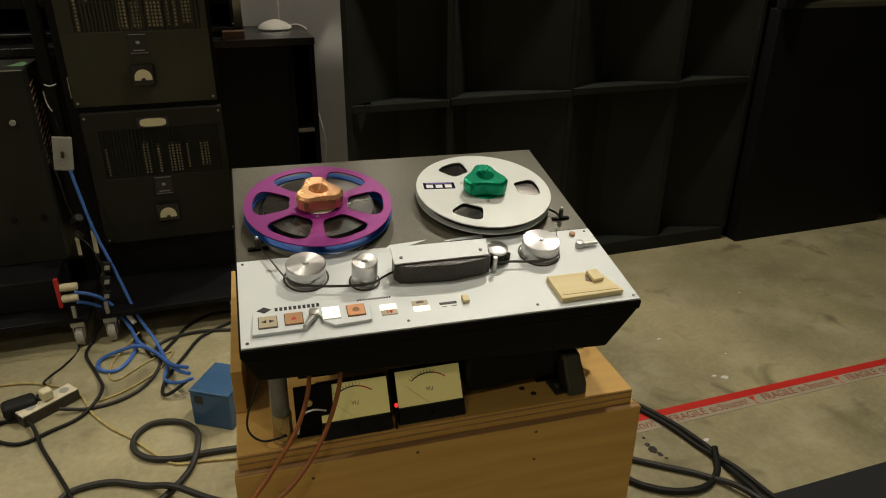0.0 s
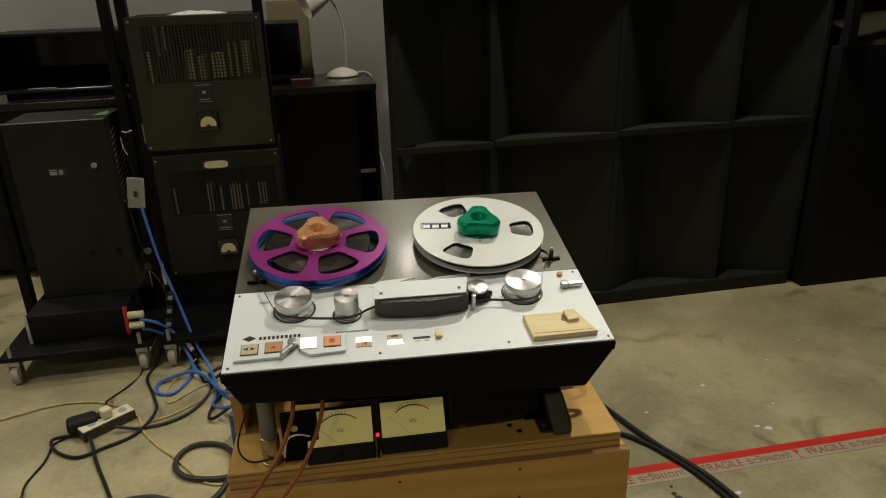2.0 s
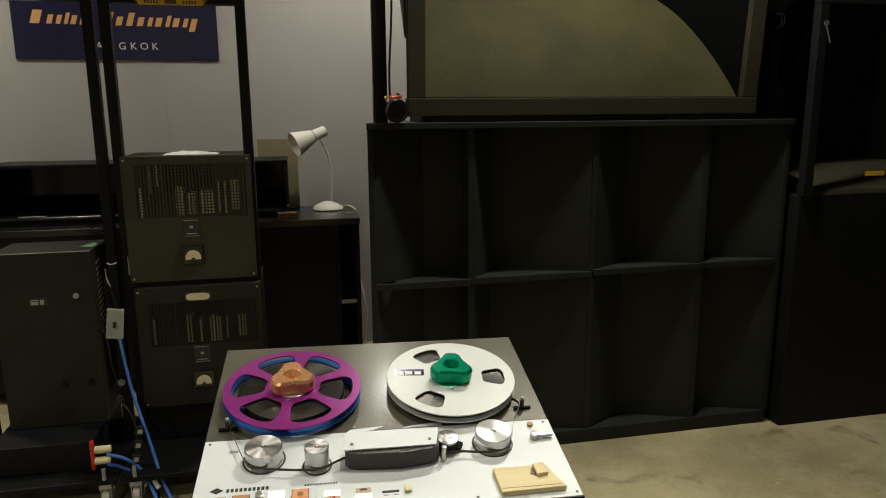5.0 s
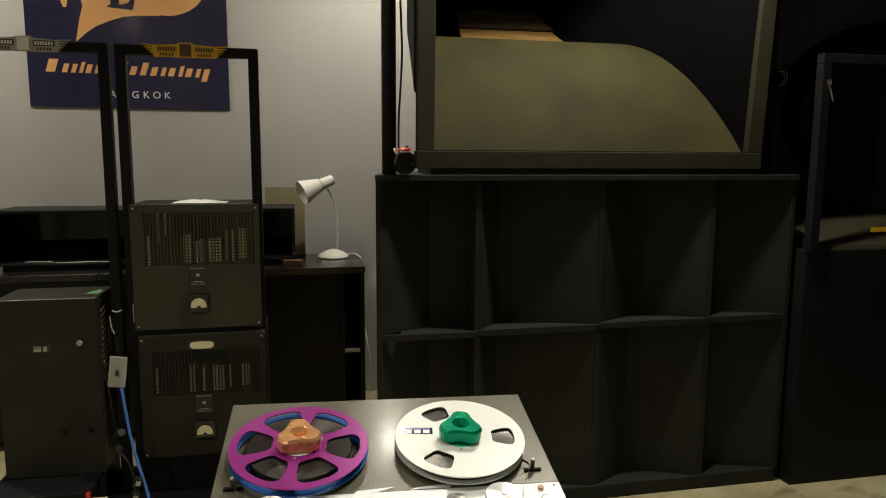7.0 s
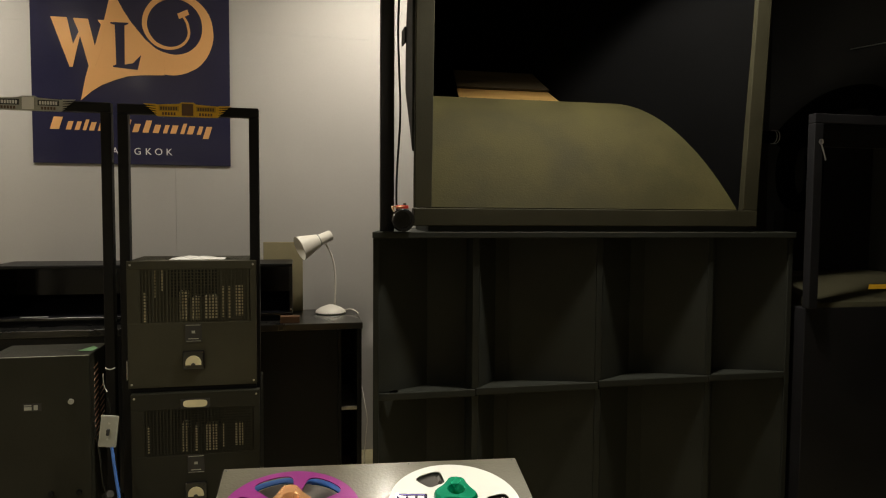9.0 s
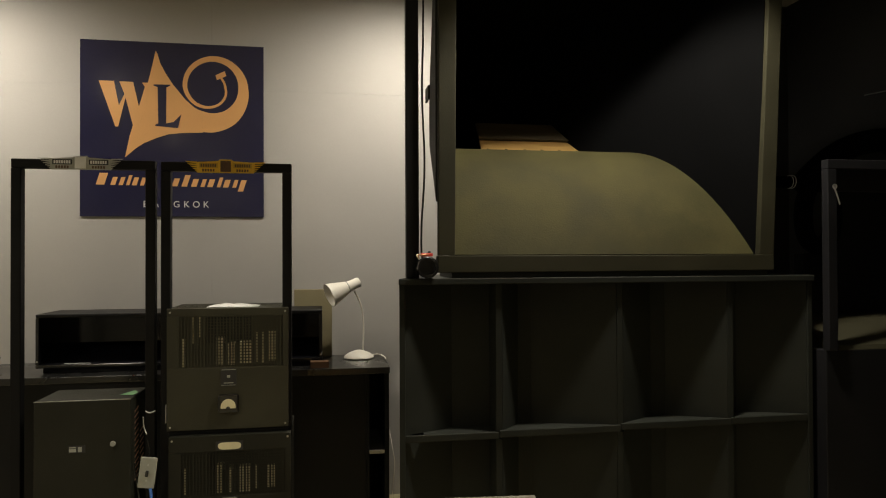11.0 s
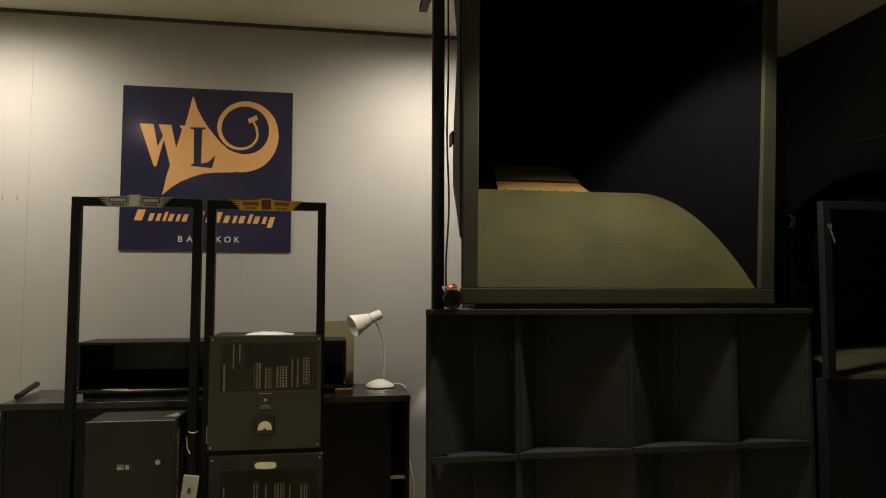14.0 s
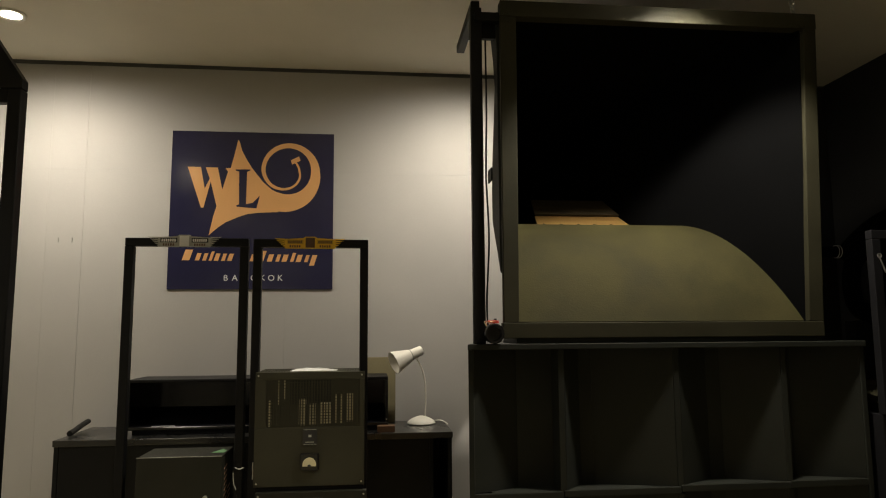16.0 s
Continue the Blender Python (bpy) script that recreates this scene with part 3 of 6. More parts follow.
def build_reel(name, label, u, v, R, top_m, low_m, windows, clamp_m, clamp_label, fill, turn, clamp_turn):
    reel = thing(name, label, "tape reel", on_deck(u, v, 0.0115, turn))
    n, half, r0, r1, pw = windows
    part("lower_flange", flange(R, 0.020, n, half, r0, r1, 0, 0.0022, pw), low_m, reel)
    part("upper_flange", flange(R, 0.020, n, half, r0, r1, 0.0145, 0.0022, pw), top_m, reel)
    part("hub", lathe([(0.019, 0.0023), (0.047, 0.0023), (0.047, 0.0144), (0.019, 0.0144)]), top_m, reel)
    part("tape_pack", lathe([(0.0475, 0.0024), (fill, 0.0024), (fill, 0.0110), (0.0475, 0.0110), (0.0475, 0.0024)], 72), TAPE, reel, "wound dark tape", True)
    for k in range(3):
        a = k * 2 * math.pi / 3 + 0.5
        part("flange_screw", cyl(0.045 * math.cos(a), 0.045 * math.sin(a), 0.0167, 0.0178, 0.0028, seg=12), STEEL, reel)
    cl = thing("hub_clamp", clamp_label, "reel clamp", on_deck(u, v, 0.0115, clamp_turn), "hub clamps")
    part("clamp_base", cyl(0, 0, 0.0168, 0.0185, 0.0375, bev=0.0008), ALU if clamp_m is COPPER else clamp_m, cl)
    part("clamp_body", clamp_body(0.0440, 0.0185, 0.0470), clamp_m, cl, "", False)
    return reel


build_reel("tape_reel", "purple and blue metal tape reel with six windows", 0.143, 0.318, 0.1310, PURPLE, BLUEMETAL, (6, radians(22.5), 0.052, 0.116, 4.2), COPPER, "copper-coloured three-lobed hub clamp", 0.098, -8, 95)
white = build_reel("tape_reel", "white metal tape reel with three small windows", 0.456, 0.322, 0.1290, REELWHITE, REELWHITE, (3, radians(17), 0.064, 0.109, 4.5), GREEN, "green anodised three-lobed hub clamp", 0.118, -5, 80)
lab = part("reel_label", box(-0.118, -0.058, 0.024, 0.046, 0.0168, 0.0172), NAVY, white, "dark maker's label with plain white blocks")
lab.location = (0.004, -0.02, 0)
for i in range(3):
    q = part("label_block", box(-0.113 + i * 0.018, -0.100 + i * 0.018, 0.027, 0.038, 0.0173, 0.0176), PRINTWHITE, lab)
part("label_block", box(-0.113, -0.063, 0.0405, 0.0435, 0.0173, 0.0176), mat("violet print", (0.12, 0.08, 0.4), 0.4, bump=0), lab)

block = thing("wooden_splicing_block", "pale yellow wooden block with a small wedge on it", "splicing block", on_deck(0.486, 0.008, 0.0017))
part("board", prism([(0.004, 0.0), (0.114, 0.003), (0.092, 0.058), (0.0, 0.058)], 0, 0.010, bev=0.001), PALEWOOD, block)
part("groove", box(0.006, 0.106, 0.0075, 0.0085, 0.0098, 0.0103), PLYEDGE, block)
part("notch", prism([(0.060, 0.036), (0.070, 0.030), (0.074, 0.040), (0.066, 0.052)], 0.0099, 0.0106), BROWN, block)
part("wedge", prism([(0.070, 0.028), (0.090, 0.031), (0.088, 0.056), (0.068, 0.054)], 0.0102, 0.0170, bev=0.001), PALEWOOD, block)

# ---- plywood cart under the machine ----
CART = pose(0.005, 1.011, 0, 0, 0, -3.2)
ONCART = pose(0.008, 0.958, 0, 0, 0, -1.2)


def build_cart():
    cart = thing("plywood_cart", "honey-coloured plywood box stand under the tape machine", "plywood stand", CART)
    fp = part("front_panel", box(-0.004, 0.730, -0.023, -0.0055, 0.02, 0.4985, 0.001), PLY, cart)
    part("panel_edge", box(-0.003, 0.729, -0.0220, -0.0060, 0.4988, 0.5000), PLYEDGE, fp, "sawn top edge")
    part("side_panel", box(0.0, 0.018, -0.0050, 0.50, 0.02, 0.4985, 0.001), PLY, cart)
    part("side_panel", box(0.707, 0.725, -0.0050, 0.50, 0.02, 0.4985, 0.001), PLY, cart)
    part("back_panel", box(0.0185, 0.7065, 0.482, 0.50, 0.02, 0.4985, 0.001), PLY, cart)
    part("base_board", box(0.0, 0.725, -0.023, 0.50, 0.0, 0.0195, 0.001), PLY, cart)
    rail = part("shelf_board", box(0.003, 0.714, -0.012, 0.50, 0.499, 0.533, 0.0018), PLY, cart)
    for k in range(5):
        part("ply_layer", box(0.004, 0.713, -0.0130, -0.0115, 0.5005 + k * 0.0066, 0.5035 + k * 0.0066), PLYEDGE if k % 2 == 0 else PLY, rail)
    part("left_upright", prism([(0.003, 0.10), (0.022, 0.10), (0.022, 0.5), (0.003, 0.5)], 0.534, 0.62, bev=0.001), PLY, cart)
    part("right_block", box(0.60, 0.708, 0.16, 0.48, 0.534, 0.575, 0.002), PLY, cart)
    for x, y in ((0.082, 0.030), (0.515, 0.042), (0.530, 0.022), (0.62, 0.015)):
        part("screw_hole", cyl(x, y, 0.5332, 0.5338, 0.0055, seg=14), PRINTBLACK, cart)
    for x, z in ((0.30, 0.485), (0.52, 0.483), (0.12, 0.47), (0.52, 0.42)):
        part("screw_hole", cyl(0, 0, -0.0006, 0.0, 0.003, seg=10, m=Matrix.Translation((x, -0.0235, z)) @ pose(0, 0, 0, 90, 0, 0)), BROWN, cart)


build_cart()


def build_foot(x, y, z0, z1, lean, post_m=None):
    f = thing("machine_leg", "brass-plated tubular leg under the tape machine", "leg", ONCART @ pose(x, y, z0, 0, lean, 0), "machine legs")
    part("sleeve", cyl(0, 0, 0.0, 0.055, 0.0165, seg=28, bev=0.002), BRONZE if post_m is None else post_m, f, "", True)
    part("post", cyl(0, 0, 0.0555, z1 - z0, 0.0145, seg=28), post_m or SCREWDARK, f, "", True)
    part("foot_cap", cyl(0, 0, 0.0, 0.006, 0.0185, seg=28, bev=0.002), BRONZE, f, "", True)


build_foot(0.076, 0.062, 0.5335, 0.690, 0)
ft = thing("leg_bracket", "squat dark steel foot bracket under the tape machine", "bracket", ONCART @ pose(0.592, 0.050, 0.5335))
part("block", prism([(-0.030, 0.095), (0.004, 0.095), (0.026, 0.024), (0.027, 0.0005), (-0.008, 0.0005)], -0.016, 0.024, bev=0.005, m=FRONT), BRACKET, ft)
part("flange", box(-0.030, 0.0, -0.012, 0.030, 0.0005, 0.006, 0.0015), BRACKET, ft)
part("bolt", cyl(-0.018, 0.006, 0.0062, 0.0105, 0.0055, seg=6), SCREWDARK, ft)
part("socket_plate", box(0.026, 0.052, 0.046, 0.050, 0.050, 0.084, 0.001), BEIGE, ft, "small white socket plate")
build_foot(0.075, 0.40, 0.5345, 0.735, 0)
build_foot(0.645, 0.40, 0.5760, 0.735, 0)
br = thing("leg_bracket", "dark steel mounting bracket beside the meters", "bracket", ONCART @ pose(0.098, 0.055, 0.5335))
part("plate", box(0.0, 0.062, 0.0, 0.006, 0.0, 0.100, 0.001), CHASSIS, br)
part("bolt", cyl(0, 0, 0, 0.004, 0.007, seg=16, bev=0.001, m=Matrix.Translation((0.022, 0.0, 0.070)) @ pose(0, 0, 0, 90)), BRONZE, br)
br2 = thing("leg_bracket", "dark steel mounting bracket with a bolt", "bracket", ONCART @ pose(0.545, 0.085, 0.5335))
part("plate", box(0.0, 0.050, 0.0, 0.006, 0.0, 0.090, 0.001), CHASSIS, br2)
part("bolt", cyl(0, 0, 0, 0.005, 0.007, seg=16, bev=0.001, m=Matrix.Translation((0.03, 0.0, 0.065)) @ pose(0, 0, 0, 90)), STEEL, br2)


def build_meter(x, y, turn):
    m = thing("vu_meter", "square level meter with cream dial and black lower band", "level meter", ONCART @ pose(x, y, 0.5335, -30, 0, turn), "level meters")
    part("case", box(-0.060, 0.060, 0.0, 0.055, 0.0, 0.094, 0.003), CHASSIS, m)
    part("dial", box(-0.0575, 0.0575, -0.002, 0.001, 0.030, 0.0915, 0.001), LIT_DIAL, m, "backlit aged cream dial")
    arc = bmesh.new()
    red = bmesh.new()
    for k in range(16):
        a0, a1 = radians(130 - k * 5), radians(130 - (k + 1) * 5)
        pts = [(0.047 * math.cos(a0), 0.036 + 0.047 * math.sin(a0) - 0.001), (0.047 * math.cos(a1), 0.036 + 0.047 * math.sin(a1) - 0.001), (0.0482 * math.cos(a1), 0.036 + 0.0482 * math.sin(a1)), (0.0482 * math.cos(a0), 0.036 + 0.0482 * math.sin(a0))]
        prism(pts, 0.0020, 0.0024, bm=arc if k < 10 else red, m=FRONT)
    for k in range(9):
        a = radians(130 - k * 6.5)
        prism([(0.048 * math.cos(a) - 0.0004, 0.036 + 0.048 * math.sin(a)), (0.048 * math.cos(a) + 0.0004, 0.036 + 0.048 * math.sin(a)), (0.053 * math.cos(a) + 0.0004, 0.036 + 0.053 * math.sin(a)), (0.053 * math.cos(a) - 0.0004, 0.036 + 0.053 * math.sin(a))], 0.0020, 0.0024, bm=arc, m=FRONT)
    part("scale", arc, PRINTBLACK, m)
    part("scale_red", red, RED, m)
    part("dial_text", words("VU", 0.0095, Matrix.Translation((0.0, -0.0023, 0.055)) @ FRONT, 0.0002), PRINTBLACK, m)
    part("needle", prism([(-0.004, 0.032), (-0.0036, 0.032), (-0.0418, 0.066), (-0.0422, 0.0658)], 0.0025, 0.0030, m=FRONT), BROWN, m)
    part("lower_band", box(-0.0585, 0.0585, -0.003, 0.001, 0.001, 0.0285, 0.001), GLOSSBLACK, m)
    part("adjust_screw", cyl(0, 0, 0, 0.002, 0.003, seg=12, m=Matrix.Translation((0.0, -0.003, 0.015)) @ pose(0, 0, 0, 90)), CHASSIS, m)
    part("foot", cyl(0.036, 0.004, -0.0003, 0.004, 0.004, seg=12), RUBBER, m)


build_meter(0.197, 0.034, -1.5)
build_meter(0.328, 0.036, -1.5)
pl = thing("pilot_light", "tiny red pilot light glowing between the meters", "pilot light", ONCART @ pose(0.2625, 0.034, 0.5335))
part("stem", cyl(0, 0, 0.0, 0.045, 0.0022, seg=10), CHASSIS, pl)
part("lens", cyl(0, 0, 0.0453, 0.051, 0.0032, seg=12, bev=0.001), LIT_RED, pl, "glowing red lens")

for pts in ([(0.137, 1.02, 0.72), (0.134, 1.003, 0.66), (0.122, 0.985, 0.619), (0.100, 0.970, 0.578), (0.069, 0.958, 0.539), (0.039, 0.945, 0.507), (0.004, 0.930, 0.478), (-0.04, 0.91, 0.44), (-0.10, 0.88, 0.34), (-0.15, 0.86, 0.18), (-0.19, 0.84, 0.012)],
            [(0.185, 1.02, 0.72), (0.183, 1.000, 0.656), (0.170, 0.985, 0.613), (0.143, 0.970, 0.558), (0.106, 0.955, 0.512), (0.070, 0.940, 0.487), (0.025, 0.925, 0.466), (-0.02, 0.905, 0.42), (-0.07, 0.875, 0.32), (-0.11, 0.85, 0.16), (-0.15, 0.83, 0.012)]):
    tagged(part("rubber_hose", tube(pts, 0.0038, 10), ORANGE, None, "", True), "reddish-orange rubber hose hanging over the plywood stand", "hose", "orange hoses")
tagged(part("thin_wire", tube([(0.09, 1.05, 0.70), (0.045, 1.03, 0.62), (0.03, 1.02, 0.57), (0.05, 1.00, 0.553), (0.09, 1.0, 0.553)], 0.0018, 6), RUBBER, None, "", True), "thin dark wire looped beside the machine leg", "wire")
tagged(part("thin_wire", tube([(0.085, 1.06, 0.69), (0.072, 1.03, 0.62), (0.075, 1.01, 0.57), (0.09, 1.005, 0.553)], 0.0016, 6), YELLOWWIRE, None, "", True), "thin yellow wire beside the machine leg", "wire")
tagged(part("thin_wire", tube([(0.108, 1.0, 0.552), (0.116, 0.995, 0.59), (0.135, 0.99, 0.602), (0.155, 0.99, 0.596)], 0.0016, 6), WHITE, None, "", True), "thin white wire looped behind the hoses", "wire")
tagged(part("power_lead", tube([(0.70, 1.10, 0.70), (0.70, 1.085, 0.65), (0.69, 1.08, 0.62), (0.66, 1.08, 0.606), (0.63, 1.085, 0.60)], 0.0055, 8), RUBBER, None, "", True), "black power lead leaving the machine", "cable")

# ---- bass cabinet with wedge dividers ----
YF = 2.47
X0, X1, HB = 0.487, 2.250, 1.345


def build_bass_cabinet():
    c = thing("bass_horn_cabinet", "large olive-black bass horn cabinet of eight flared bays", "speaker cabinet", pose(0, YF, 0))
    d, e = 0.62, 0.30
    part("top_board", prism([(X0 - 0.004, -0.012), (X1 + 0.004, -0.012), (X1, d), (X0 + 0.165, d)], HB - 0.024, HB, bev=0.003), BLACKPAINT, c)
    part("plinth", prism([(X0 + 0.012, 0.0), (X1 - 0.012, 0.0), (X1, d), (X0 + 0.165, d)], 0.0, 0.060, bev=0.003), BLACKPAINT, c)
    part("back_box", prism([(X0 + 0.075, e + 0.001), (X1 - 0.003, e + 0.001), (X1 - 0.003, d), (X0 + 0.165, d)], 0.0605, HB - 0.0245), BLACKPAINT, c)
    part("end_panel", prism([(X0, 0.0), (X0 + 0.022, 0.0), (X0 + 0.095, e), (X0 + 0.070, e)], 0.0605, HB - 0.0245, bev=0.002), BLACKPAINT, c)
    part("end_panel", prism([(X1, 0.0), (X1 - 0.022, 0.0), (X1 - 0.022, e), (X1, e)], 0.0605, HB - 0.0245, bev=0.002), BLACKPAINT, c)
    cuts = [X0 + 0.022, 0.880, 1.384, 1.872, X1 - 0.022]
    for k, (a, b) in enumerate(zip(cuts, cuts[1:])):
        dz = (0.0, 0.004, 0.010, 0.013)[k]
        for z0, z1 in ((0.0605, 0.715 + dz), (0.7435 + dz, HB - 0.0245)):
            if k < 3:
                part("divider", prism([(b - 0.013, 0.006), (b + 0.013, 0.006), (b + 0.013, e), (b - 0.013, e)], z0, z1, bev=0.002), BLACKPAINT, c)
            # side flares: shallow wings that come to the front at the ridges
            lo, hi = (a if k == 0 else a + 0.0135), (b if k == 3 else b - 0.0135)
            wl, wr = ((0.200, 0.0), (0.090, 0.33), (0.165, 0.230), (0.0, 0.270))[k]
            if wl:
                part("flare_panel", prism([(lo + 0.001, 0.008), (lo + wl, 0.100), (lo + wl, e - 0.001), (lo + (0.075 if k == 0 else 0.001), e - 0.001)], z0, z1), BLACKPAINT, c)
            if wr:
                part("flare_panel", prism([(hi - 0.001, 0.008), (hi - 0.001, e - 0.001), (hi - wr, e - 0.001), (hi - wr, 0.100)], z0, z1), BLACKPAINT, c)
            part("bay_back", box(lo + max(wl, 0.08 if k == 0 else 0.001) + 0.0005, hi - max(wr, 0.001) - 0.0005, 0.1005, 0.118, z0, z1), BLACKPAINT, c)
        part("shelf", box(a + (0.0 if k == 0 else 0.001), b - 0.001, 0.0, 0.012, 0.7155 + dz, 0.743 + dz, 0.003), BLACKPAINT, c)
        part("shelf_board", box(a + 0.075 if k == 0 else a + 0.001, b - 0.001, 0.0125, e, 0.7155 + dz, 0.743 + dz), BLACKPAINT, c)


build_bass_cabinet()


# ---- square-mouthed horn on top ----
# near-black puts the horn's inner shade into the colour; curled horn is black
HORNBLACK_SHADE = mat("black paint and inner horn shade", (0.0027, 0.0028, 0.0031), 0.9, var=0.3, scale=3, fine=160, bump=0.2, spec=0.03)


def build_horn():
    h = thing("square_horn", "huge olive square-mouthed wooden horn with a curved inside", "horn loudspeaker", pose(0, YF, HB))
    x0, x1, z0, z1 = 0.635, 2.105, 0.022, 1.510
    part("frame_board", box(0.638, 2.074, 0.0, 0.055, z0, z0 + 0.066, 0.003), SHADEDOLIVE, h)
    part("frame_board", box(0.646, 2.138, 0.0, 0.055, z1 - 0.074, z1, 0.003), SHADEDOLIVE, h)
    up = Matrix(((1, 0, 0, 0), (0, 0, 1, 0), (0, 1, 0, 0), (0, 0, 0, 1)))
    za, zb = z0 + 0.0665, z1 - 0.0745
    part("frame_board", prism([(0.640, za), (0.706, za), (0.718, zb), (0.646, zb)], 0.001, 0.032, bev=0.003, m=up), SHADEDOLIVE, h)
    part("frame_board", prism([(2.006, za), (2.074, za), (2.135, zb), (2.074, zb)], 0.001, 0.032, bev=0.003, m=up), SHADEDOLIVE, h)
    for sx in (x0 + 0.036, x1 - 0.034):
        for k in range(3):
            for dx in (-0.012, 0.012):
                part("bolt", cyl(0, 0, 0, 0.004, 0.005, seg=10, m=Matrix.Translation((sx + dx, 0.0, z1 - 0.025 - k * 0.036)) @ pose(0, 0, 0, 90)), SHADEDOLIVE, h)
    part("foot_batten", box(x0 + 0.06, x1 - 0.06, 0.01, 0.3, 0.001, 0.0215, 0.002), BLACKPAINT, h)
    # curved ramp from the lower lip to its crest
    def rise(s):
        return 0.086 + 0.495 * (1 - (1 - s) ** 1.95)

    def right(y):
        return 2.042 - 0.82 * (y / 1.1) ** 1.08

    def left(y):
        return 0.696 + 0.195 * y
    grid = []
    for i in range(22):
        s = i / 21
        y = 0.050 + 0.52 * s
        grid.append([(left(y) + (right(y) + 0.02 - left(y)) * k / 10, y, rise(s)) for k in range(11)])
    part("ramp", sheet(grid, 0.012), HORNPAINT, h, "olive painted curved ramp", True)
    grid = []
    for i in range(24):
        y = 0.030 + 1.07 * i / 23
        grid.append([(right(y) + 0.05 * k / 6, y, 0.086 + (z1 - 0.15) * k / 6) for k in range(7)])
    # inner boards take the dark shade colour instead of the horn's olive
    part("side_board", sheet(grid, 0.012), HORNBLACK_SHADE, h, "", True)
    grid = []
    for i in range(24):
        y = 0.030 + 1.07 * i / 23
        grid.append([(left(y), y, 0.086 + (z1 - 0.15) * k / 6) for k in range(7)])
    part("side_board", sheet(grid, 0.012), HORNBLACK_SHADE, h, "", True)
    grid = []
    for i in range(16):
        y = 0.050 + 1.05 * i / 15
        grid.append([(left(y) - 0.01 + (right(y) + 0.06 - left(y)) * k / 8, y, z1 - 0.055 - 0.22 * (i / 15) ** 1.3) for k in range(9)])
    part("roof_board", sheet(grid, 0.012), HORNBLACK_SHADE, h, "", True)
    part("back_board", box(0.90, 1.36, 1.10, 1.115, 0.086, z1 - 0.05), HORNBLACK_SHADE, h)
    # raw wood throat behind the crest
    rnd = random.Random(4)
    rows = []
    for i in range(12):
        s = i / 11
        y = 0.66 + 0.24 * s
        z = 0.560 + 0.215 * s ** 1.3
        xl = 0.985 + 0.0 * s + (0.012 if i == 0 else 0)
        xr = 1.655 - 0.21 * (1 - (1 - s) ** 2.4)
        rows.append([(xl + (xr - xl) * k / 20, y + (rnd.uniform(-0.006, 0.006) if i == 0 else 0), z) for k in range(21)])
    part("throat_panel", sheet(rows[:8], 0.01), RAWWOOD, h, "unpainted brown plywood throat", True)
    # same throat plywood, darkened where the roof's shadow falls
    part("throat_panel", sheet([[(x, y, z + 0.003) for x, y, z in row] for row in rows[7:]], 0.01), SHADEDWOOD, h, "upper throat plywood darkened for the roof's shadow", True)
    rnd2 = random.Random(9)
    jag = [[], []]
    for k in range(61):
        f = k / 60
        top = 0.03 + 0.05 * rnd2.random() + (0.06 if k % 11 in (3, 4) else 0)
        for row, s in ((0, 0.30), (1, 0.34 + 0.5 * top)):
            xl, xr = 0.990, 1.648 - 0.21 * (1 - (1 - s) ** 2.4)
            jag[row].append((xl + (xr - xl) * f, 0.658 + 0.24 * s, 0.564 + 0.215 * s ** 1.3))
    part("paint_edge", sheet(jag), HORNPAINT, h, "ragged olive paint edge")
    # outer shell seen beside the frame
    shell = [(0.0, 0.30), (0.0, 1.48), (0.16, 1.44), (0.09, 1.28), (0.06, 1.15), (0.10, 1.0), (0.14, 0.86), (0.17, 0.70), (0.17, 0.55), (0.06, 0.40)]
    part("outer_shell", prism([(y + 0.056, z) for y, z in shell], x0 + 0.004, x0 + 0.030, bev=0.003, m=Matrix(((0, 0, 1, 0), (1, 0, 0, 0), (0, 1, 0, 0), (0, 0, 0, 1)))), BLACKPAINT, h)
    part("lug", box(x0 - 0.004, x0 + 0.0035, 0.20, 0.28, 0.74, 0.80, 0.002), BLACKPAINT, h)
    part("top_bar", box(x0 - 0.10, x0 + 0.04, 0.02, 0.06, z1 - 0.09, z1 - 0.05, 0.002), BLACKMETAL, h)
    return h


build_horn()
pst = thing("horn_post", "black square steel post beside the square horn", "support post", pose(0.545, 2.53, HB))
part("upright", box(-0.025, 0.025, -0.02, 0.02, 0.0, 1.49, 0.003), BLACKMETAL, pst)
part("cross_arm", box(-0.025, 0.095, 0.021, 0.05, 1.365, 1.450, 0.003), BLACKMETAL, pst)
part("top_arm", box(-0.02, 0.02, 0.0, 0.5, 1.4905, 1.53, 0.003), BLACKMETAL, pst)
tagged(part("hanging_cable", tube([(0.600, 2.60, 2.80), (0.602, 2.60, 2.4), (0.596, 2.60, 2.1), (0.605, 2.60, 1.8), (0.592, 2.60, 1.55), (0.588, 2.56, 1.42), (0.60, 2.53, HB + 0.03)], 0.004, 6), RUBBER, None, "", True), "thin black cable hanging down the post", "cable")
drv = thing("small_transformer", "small round black coil with orange leads on the cabinet", "transformer", pose(0.595, 2.475, HB))
AX = pose(0, 0, 0.043, 90, 0, 0)
part("drum", lathe([(0, -0.03), (0.030, -0.03), (0.040, -0.022), (0.042, 0.0), (0.042, 0.030), (0.038, 0.036), (0.030, 0.036), (0.028, 0.010), (0.0, 0.010)], 28, m=AX), GLOSSBLACK, drv, "", True)
part("terminal_strip", box(-0.022, 0.022, -0.012, 0.016, 0.0855, 0.098, 0.002), RED, drv, "red terminal strip")
part("terminal_post", box(0.004, 0.014, -0.008, 0.008, 0.0985, 0.106, 0.001), BROWNBLACK, drv)
